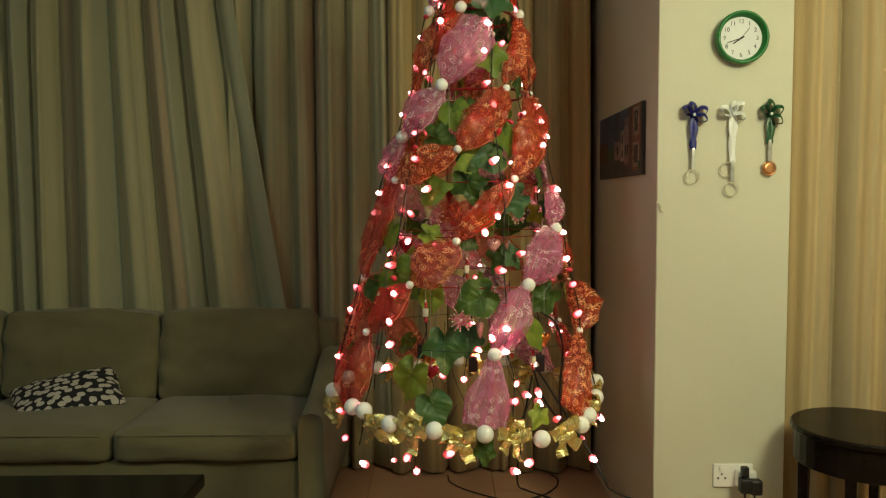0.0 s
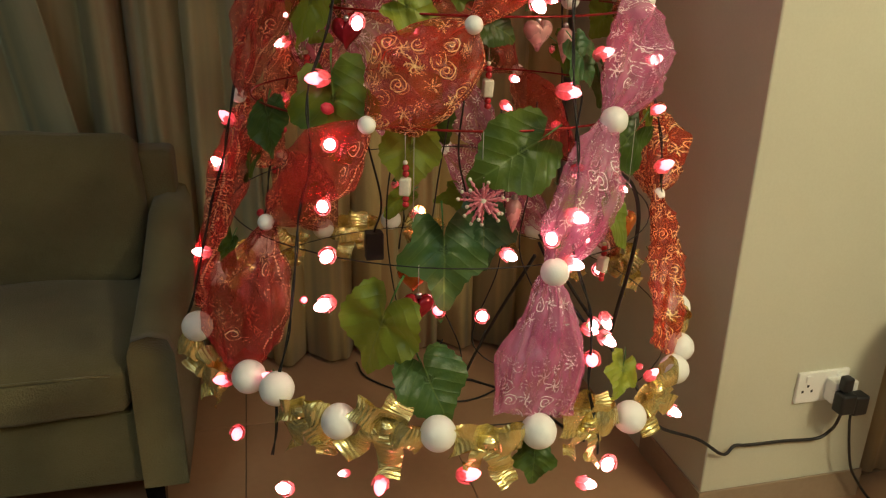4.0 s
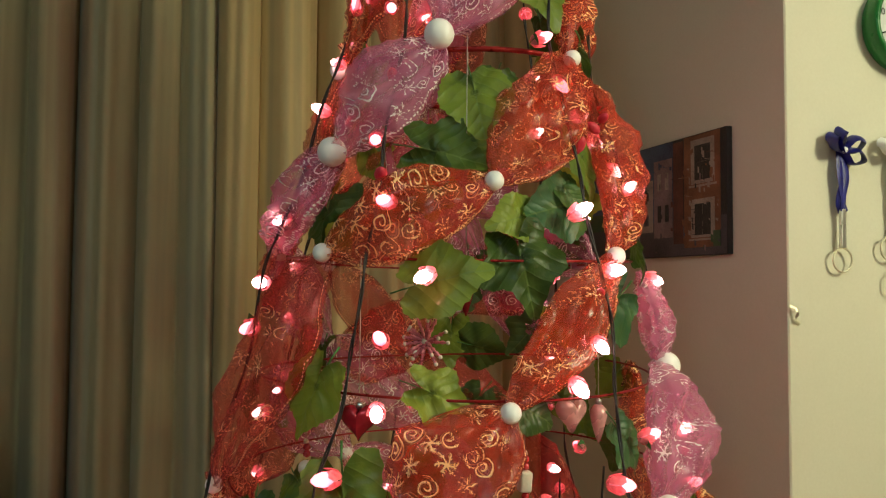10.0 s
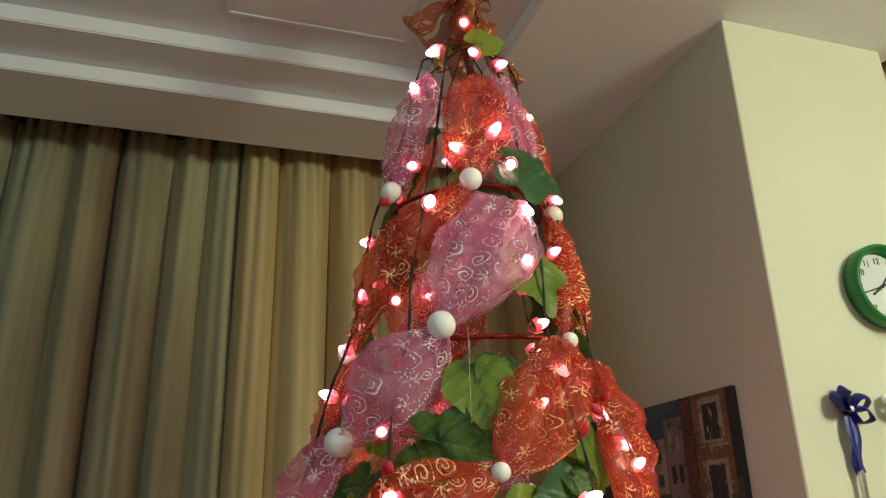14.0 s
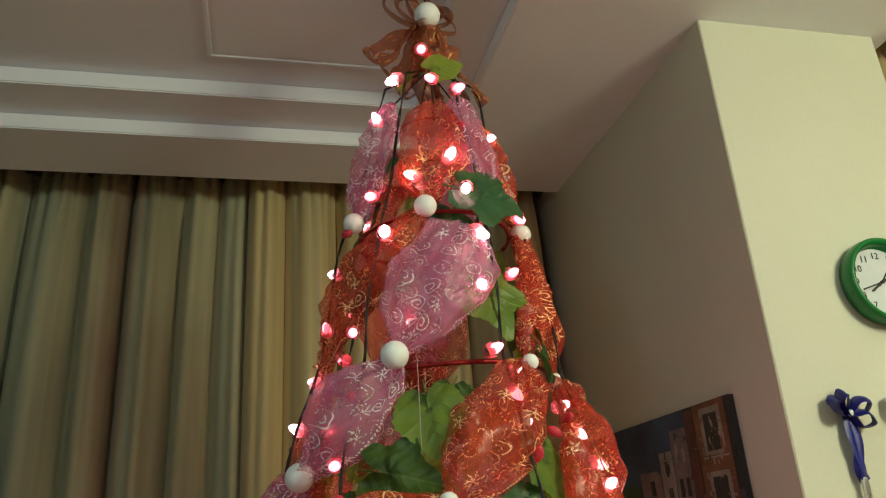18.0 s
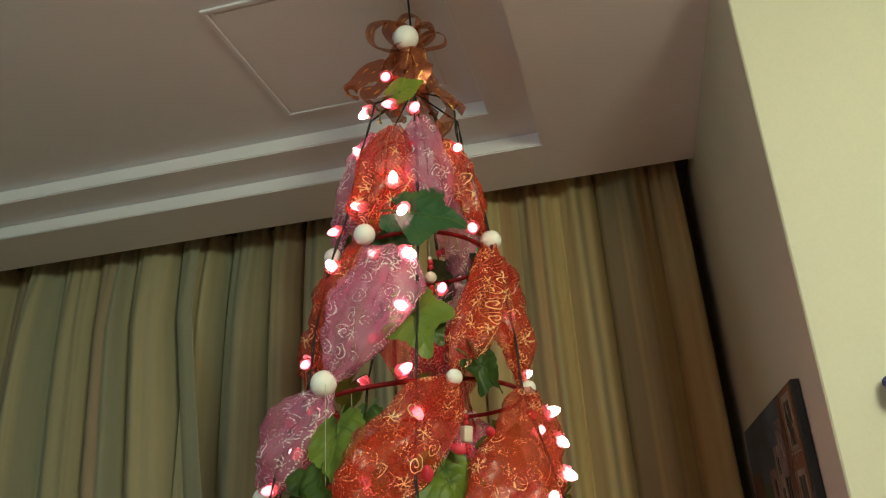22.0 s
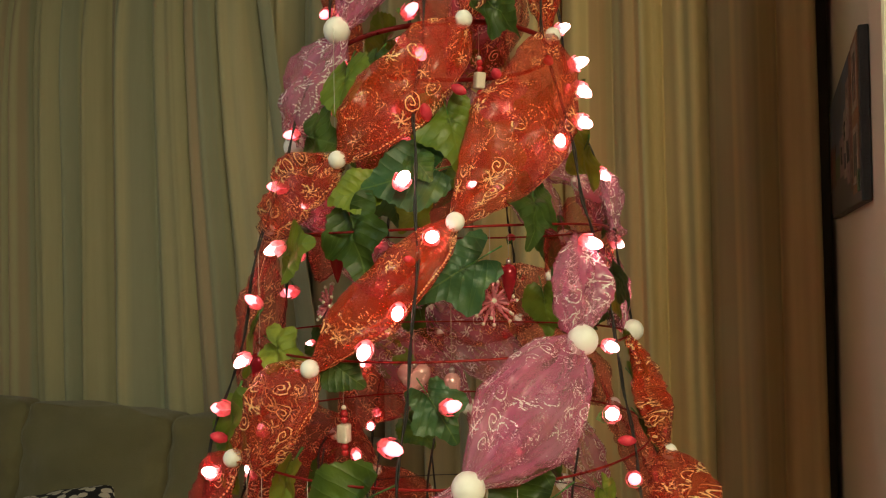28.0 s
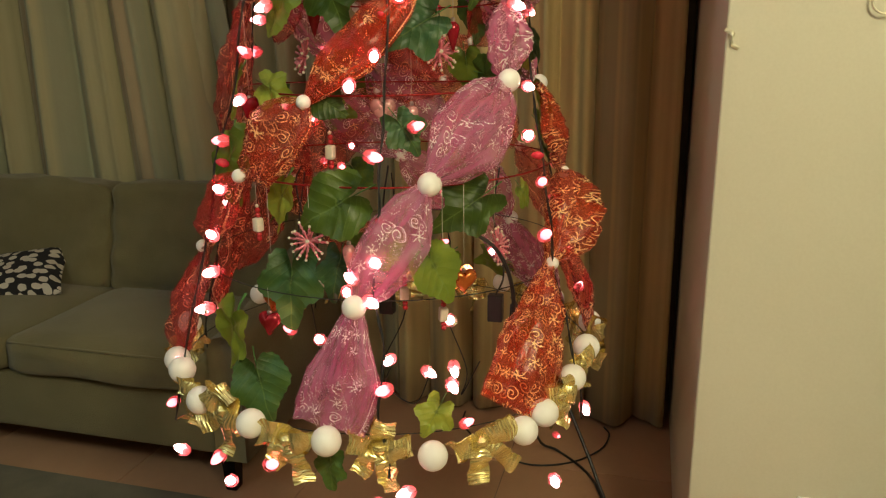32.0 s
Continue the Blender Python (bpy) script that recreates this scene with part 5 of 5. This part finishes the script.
# crumpled ends that droop over the crown of the tree
for e, w, curl in (((-0.085, -0.05, -0.06), 0.06, -0.045), ((-0.12, -0.01, -0.095), 0.04, 0.03), ((-0.03, -0.07, -0.10), 0.06, 0.02), ((0.04, -0.06, -0.08), 0.06, -0.02), ((0.075, -0.03, -0.13), 0.06, 0.03), ((0.095, 0.0, -0.17), 0.05, -0.03), ((0.0, 0.07, -0.11), 0.06, 0.03), ((-0.07, 0.05, -0.10), 0.05, 0.02)):
    c, e = TB - Vector((0, 0, 0.012)), Vector((e[0] * 0.86, e[1] * 0.8, e[2]))
    sd = Vector((-e.y, e.x, 0)).normalized()
    put("tail", ribbon_strip([c, c + e * 0.35 + Vector((0, -0.01, 0.026)), c + e * 0.7 + Vector((0, 0.01, 0.008)), c + e + Vector((0, 0, 0.012)), c + e * 1.05 + Vector((curl, 0, -0.02)), c + e * 0.9 + Vector((curl * 1.3, 0.01, -0.035))], w * 0.8, M_BROWNMESH, "tail", 0.6, tuple(sd), 0.004), crown)
put("pearl", PEARLS[0.0275], crown, Matrix.Translation((0.177, 2.575, 2.538)))
for k in range(4):
    a = radians(k * 90 + 30)
    put("tail", ribbon_strip([TB - Vector((0, 0, 0.08)), TB + Vector((0.03 * math.sin(a), 0.03 * math.cos(a), -0.10)), TB + Vector((0.06 * math.sin(a), 0.06 * math.cos(a), -0.13))], 0.03, M_BROWNMESH, "tail", 1.0, (math.cos(a), -math.sin(a), 0)), crown)

# ---- light strings ----
prof = [(0.0015, 0.0), (0.006, 0.004), (0.0095, 0.012), (0.0102, 0.021), (0.0075, 0.031), (0.0025, 0.037)]
v, f = lathe(prof, 12)
BULB = mesh("bulb", v, f, M_BULB)
BULB_DIM = mesh("bulb", v, f, M_BULB_DIM)
vs, fs = [], []
for k in range(5):
    q = math.tau * k / 5
    for i in range(4):
        for j in range(3):
            r = (0.003, 0.0105, 0.0142, 0.0150)[i]
            w = (0.2, 0.55, 0.62, 0.25)[i] * (j - 1)
            vs.append((r * math.cos(q + w), r * math.sin(q + w), (-0.004, 0.001, 0.011, 0.019)[i] + 0.001 * abs(j - 1)))
    fs += [tuple(x + k * 12 for x in g) for g in grid_faces(4, 3)]
CUP = mesh("petal_cup", vs, fs, M_CLOTHPETAL)
v, f = lathe([(0.001, -0.004), (0.006, 0.0), (0.0098, 0.009), (0.0092, 0.018), (0.005, 0.026), (0.001, 0.029)], 10)
BUD = mesh("bud", v, f, M_BUD)
vs = [(x * 0.011, y * 0.026 - 0.002, 0.004 * x * x - 0.004 * y) for y, w in ((0, 0.1), (0.35, 1), (0.7, 0.8), (1, 0.05)) for x in (-w, 0, w)]
SPRIG = mesh("leaflet", vs, grid_faces(4, 3), M_SPRIG)

STRING_AT = (-89, -44, 16.5, 69, 122, 178, 226)
strings = []
for k, a in enumerate(STRING_AT):
    g = thing("light_string", on(a, 2.3), "dark green wire light string with glowing pink flower bulbs", "string lights", "light strings on the tree")
    rng = random.Random(70 + k)
    pts = [on(a + 1.2 * math.sin(z * 9 + k) + 2.2 * noise.noise(Vector((z * 9, k, 7))) + (8 * (z - 2.0) if z > 2.0 else 0), z, 0.030 + 0.004 * math.sin(z * 23 + k) + 0.004 * noise.noise(Vector((z * 11, k, 2)))) for z in np.arange(2.36, 0.56, -0.04)]
    pts.insert(0, Vector((axis(2.4), CY, 2.42)))
    for side in (0.0, math.pi):
        twist = []
        for q, p in enumerate(pts[1:]):
            n, sd = frame_at(a, p.z)
            twist.append(p + 0.0016 * (n * math.cos(q * 1.9 + side) + sd * math.sin(q * 1.9 + side)))
        v, f = tube([pts[0]] + spline(twist, 3), 0.0014, 5)
        put("wire", mesh("wire", v, f, M_WIRE), g)
    strings.append(g)


def bulb(a, z, lit=True, out=0.032, size=1.0):
    k = min(range(7), key=lambda i: abs((a - STRING_AT[i] + 180) % 360 - 180))
    rng = random.Random(int(a * 7 + z * 1000))
    n, s = frame_at(a, z)
    d = (n * rng.uniform(0.3, 1.0) + s * rng.uniform(-0.9, 0.9) + Vector((0, 0, rng.uniform(-0.8, 0.5)))).normalized()
    size *= rng.uniform(0.72, 0.98)
    m = Matrix.Translation(on(a, z, out) - d * 0.014) @ d.to_track_quat("Z", "Y").to_matrix().to_4x4() @ Matrix.Diagonal((size, size, size, 1))
    if lit:
        dim = rng.random() < 0.40
        b = put("bulb", BULB_DIM if dim else BULB, strings[k], m, "dimly glowing pink bulb" if dim else "glowing pink-white bulb")
        put("petal_cup", CUP, b, m @ pose(0, 0, -0.001, 0, 0, rng.uniform(0, 70)))
    else:
        b = put("flower_bud", BUD, strings[k], m, "dull red flower bud")
    if rng.random() < 0.55:
        put("leaflet", SPRIG, b, m @ pose(0, 0, 0, rng.uniform(20, 70), 0, rng.uniform(0, 360)))


LIT_TOP = ((-21.2, 2.41), (-53.4, 2.35), (-10.1, 2.33), (16.7, 2.31), (-80.1, 2.28), (60.1, 2.23), (0.3, 2.14), (-24.9, 2.10), (-55.5, 2.08), (8.6, 2.07), (52.7, 2.04), (-39.9, 1.99), (11.2, 1.98), (-96, 1.97), (28.7, 1.91), (9.4, 1.88), (-79.2, 1.85), (-52.4, 1.82), (-94, 1.77), (10.3, 1.77), (94.6, 1.72), (15.8, 1.70), (-92.2, 1.69), (87.8, 1.67), (-47.2, 1.61), (78.1, 1.61), (62.3, 1.57))
LIT_MID = ((-39.9, 1.52), (13, 1.51), (-92.2, 1.51), (21.3, 1.43), (-27.7, 1.42), (65.6, 1.42), (-93.1, 1.41), (-36.7, 1.34), (-93.1, 1.34), (14, 1.33), (6.8, 1.28), (67.9, 1.27), (-35.7, 1.25), (25.9, 1.21), (63.4, 1.18), (-44, 1.17), (14, 1.16), (66.8, 1.09), (-38.8, 1.08), (-92.2, 1.06), (64.5, 0.99), (-38.8, 0.99), (14.9, 0.98), (-90.3, 0.98))
LIT_LOW = ((9.4, 0.95), (-36.7, 0.92), (14, 0.91), (5, 0.90), (-14.2, 0.86), (-35.7, 0.85), (37.1, 0.84), (-13.4, 0.82), (-2.5, 0.81), (18.5, 0.81), (-90.3, 0.81), (17.6, 0.76), (37.1, 0.75), (29.6, 0.75), (36.1, 0.72), (-46.1, 0.72), (35.2, 0.69), (-58.2, 0.68), (72.3, 0.62), (-7.2, 0.61), (-53.4, 0.60), (-22.2, 0.59), (22.2, 0.57), (-18.4, 0.55), (16.7, 0.55), (-40.9, 0.54), (59, 0.51))
SMALL_LIT = ((35.2, 1.51), (-24.9, 1.24), (5.9, 1.17), (3.1, 1.13), (51.7, 0.96), (-46.1, 0.82), (-93.1, 1.24), (-32.6, 0.55), (72.3, 0.54))
BUDS = ((14.9, 2.22), (-80.1, 2.03), (93.2, 1.85), (-46.1, 1.71), (66.8, 1.70), (41.6, 1.67), (29.6, 1.64), (18.5, 1.61), (-43, 1.56), (15.8, 1.40), (-90.3, 1.60), (70.7, 1.34), (-40.9, 1.13), (16.7, 1.05), (67.9, 1.14))
for a, z in LIT_TOP + LIT_MID:
    bulb(a, z)
for a, z in LIT_LOW:
    near_wire = min(abs(a - q) for q in STRING_AT) < 9 or z < 0.7
    bulb(a, z, True, 0.028 if near_wire else -0.06)
for a, z in SMALL_LIT:
    bulb(a, z, True, -0.03, 0.6)
for a, z in BUDS:
    bulb(a, z, False)
rng = random.Random(5)
for a in STRING_AT[4:]:
    for z in np.arange(2.2, 0.6, -0.095):
        bulb(a + rng.uniform(-5, 5), float(z) + rng.uniform(-0.02, 0.02), rng.random() < 0.7)


# ---- hanging ornaments ----
def thread(p, parent):
    z1 = min([h for h in HOOPS if h > p.z + 0.03] or [p.z + 0.1])
    v, f = tube([p + Vector((0, 0, 0.004)), (p.x, p.y, z1)], 0.0006, 4)
    put("thread", mesh("thread", v, f, M_THREAD), parent)


def snowflake(a, z, deep, r=0.037):
    p = on(a, z, deep)
    ob = thing("snowflake_ornament", p, "pink glitter snowflake ornament with beaded points hanging in the tree", "ornament", "snowflakes")
    n, s = frame_at(a + (a * 37 % 50) - 25, z)
    up = n.cross(s).normalized() * -1
    if up.z < 0:
        up = -up
    for k in range(24):
        q = math.tau * k / 24 + 0.12 * math.sin(k * 5.1)
        d = (s * math.cos(q) + up * math.sin(q) + n * (0.05, 0.42, 0.05, 0.8)[k % 4]).normalized()
        ln = r * (1.0, 0.80, 0.92, 0.66)[k % 4]
        v, f = tube([p + d * ln * t for t in (0.05, 0.25, 0.38, 0.52, 0.64, 0.78, 0.88, 1.0)], [0.0016, 0.0030, 0.0015, 0.0031, 0.0015, 0.0032, 0.0015, 0.0024], 6)
        put("ray", mesh("ray", v, f, M_PINKGLIT), ob)
        if k % 4 != 3:
            put("bead", BEAD, ob, Matrix.Translation(p + d * ln * 1.03) @ Matrix.Diagonal((0.8, 0.8, 0.8, 1)))
    put("hub", BEAD, ob, Matrix.Translation(p) @ Matrix.Diagonal((2, 2, 2, 1)))
    thread(p + up * r, ob)


BEAD = from_bm("bead", sphere(0.0036, 10, 8), M_WHITEBEAD, True)
RBEAD = from_bm("red_bead", sphere(0.0052, 10, 8), M_REDBEAD, True)


def heart_mesh(material):
    vs, n, m = [], 28, 10
    for j in range(m + 1):
        lat = math.pi * (j / m - 0.5)
        for i in range(n):
            t = math.tau * i / n
            x, y = 16 * math.sin(t) ** 3, 13 * math.cos(t) - 5 * math.cos(2 * t) - 2 * math.cos(3 * t) - math.cos(4 * t)
            k = math.cos(lat) ** 0.7 if abs(math.cos(lat)) > 1e-6 else 0
            vs.append((x * 0.00155 * k, 0.014 * math.sin(lat), (y - 2) * 0.00165 * k + 0.0033))
    return mesh("heart", vs, grid_faces(m + 1, n, wrap_v=True), material)


HEARTS = {"ruby": heart_mesh(M_RUBYGLASS), "copper": heart_mesh(M_COPPERORN), "pink": heart_mesh(M_PINKPEARL)}


def cap(p, parent):
    v, f = lathe([(0.004, 0), (0.0045, 0.006), (0.002, 0.009)], 10)
    put("cap", mesh("cap", v, f, M_CHROME), parent, Matrix.Translation(p))


def heart(a, z, kind, deep, size=1.0):
    p = on(a, z, deep)
    ob = thing("heart_ornament", p, {"ruby": "glossy dark red", "copper": "satin copper", "pink": "pearly pink"}[kind] + " heart ornament hanging in the tree", "ornament", "hearts")
    put("heart", HEARTS[kind], ob, Matrix.Translation(p) @ pose(0, 0, 0, 0, 0, a * 0.7) @ Matrix.Diagonal((size, size, size, 1)))
    cap(p + Vector((0, 0, 0.014 * size)), ob)
    thread(p + Vector((0, 0, 0.02)), ob)


def drop(a, z, material, label):
    p = on(a, z, -0.05)
    ob = thing("drop_ornament", p, label, "ornament", "drops")
    v, f = lathe([(0.0008, -0.034), (0.004, -0.026), (0.0095, -0.008), (0.0125, 0.006), (0.0115, 0.014), (0.006, 0.020), (0.003, 0.021)], 18)
    put("drop", mesh("drop", v, f, material), ob, Matrix.Translation(p))
    cap(p + Vector((0, 0, 0.02)), ob)
    thread(p + Vector((0, 0, 0.028)), ob)


def bead_drop(a, z, deep, cube=True):
    p = on(a, z, deep)
    ob = thing("bead_pendant", p, "white and red bead pendant on a thread in the tree", "ornament", "bead pendants")
    if cube:
        put("white_bead", from_bm("white_bead", box(-0.008, 0.008, -0.008, 0.008, -0.013, 0.013, 0.003, 2), M_WHITEBEAD, True), ob, Matrix.Translation(p) @ pose(0, 0, 0, 4, 3, a))
    else:
        put("white_bead", from_bm("white_bead", sphere(0.0105, 14, 10), M_WHITEBEAD, True), ob, Matrix.Translation(p))
    for dz in (0.019, 0.028, -0.019, -0.027):
        put("red_bead", RBEAD, ob, Matrix.Translation(p + Vector((0.001, 0, dz))))
    put("end_bead", BEAD, ob, Matrix.Translation(p + Vector((0, 0, 0.036))))
    thread(p + Vector((0, 0, 0.036)), ob)


for a, z, deep in ((-31, 1.329, -0.085), (-4.6, 1.003, -0.005), (42.6, 1.336, -0.072), (58, 0.962, -0.056)):
    snowflake(a, z, deep)
for a, z, kd, deep in ((-42.7, 1.234, "ruby", -0.009), (15.9, 1.234, "pink", -0.052), (39.2, 0.928, "copper", -0.009), (-18, 0.837, "ruby", -0.035), (-20, 0.875, "copper", -0.05)):
    heart(a, z, kd, deep)
for a, z in ((5.7, 0.97), (27, 1.22)):
    drop(a, z, M_PINKPEARL, "pearly pink drop ornament hanging in the tree")
drop(47, 1.37, M_RUBYGLASS, "glossy red drop ornament hanging in the tree")
drop(-17.5, 1.40, M_RUBYGLASS, "glossy red drop ornament hanging in the tree")
for a, z, deep in ((-2.4, 1.158, -0.038), (-22.1, 1.024, 0.004), (43.6, 1.677, -0.049), (34, 0.86, -0.04), (23, 0.90, -0.05)):
    bead_drop(a, z, deep)
for a, z, deep in ((27, 1.95, -0.02), (-18.3, 1.674, -0.028), (-59, 1.16, -0.03)):
    bead_drop(a, z, deep, False)

# small transformer boxes inside the tree with their leads
for x, y, z, h in ((-0.02, 2.45, 0.86, 0.05), (0.40, 2.52, 0.80, 0.06), (0.16, 2.5, 0.80, 0.05)):
    ob = thing("light_transformer", (x, y, z), "small black light-string transformer hanging inside the tree", "transformer", "transformers")
    put("body", from_bm("body", box(x - 0.016, x + 0.016, y - 0.012, y + 0.012, z - h / 2, z + h / 2, 0.003), M_BLACK), ob)
    v, f = tube(spline([(x, y, z + h / 2 - 0.002), (x + 0.015, y + 0.01, z + 0.08), (x - 0.01, y + 0.02, z + 0.2), (x, y + 0.03, 1.10)]), 0.002, 5)
    put("lead", mesh("lead", v, f, M_BLACK), ob)
cable([(0.345, 2.33, 1.10), (0.37, 2.35, 1.02), (0.43, 2.37, 0.97), (0.46, 2.39, 0.88), (0.455, 2.42, 0.72), (0.47, 2.5, 0.60), (0.42, 2.60, 0.66), (0.40, 2.72, 0.74)], 0.004, "black cable hanging inside the tree")
rng = random.Random(31)
for k in range(4):
    x, y = 0.02 + 0.09 * k, 2.46 + rng.uniform(-0.05, 0.12)
    cable([(x, y, 1.10), (x + rng.uniform(-0.03, 0.03), y, 0.95), (x + rng.uniform(-0.05, 0.05), y + 0.02, 0.80), (x + rng.uniform(-0.05, 0.05), y, 0.66), (x + 0.04, y - 0.01, 0.60), (x + 0.08, y, 0.68)], 0.0014, "thin dark wire hanging inside the tree")

# ---- floor tiles ----
TILE = 0.6
tile_bm = box(-TILE / 2 + 0.0015, TILE / 2 - 0.0015, -TILE / 2 + 0.0015, TILE / 2 - 0.0015, -0.006, 0.0, 0.0012, 1)
TILE_MESH = from_bm("tile", tile_bm, M_FLOOR)
x = WEST + TILE / 2
while x < EAST:
    y = BACK - TILE / 2
    while y > SOUTH:
        put("tile", TILE_MESH, floor, Matrix.Translation((x, y, 0)))
        y -= TILE
    x += TILE
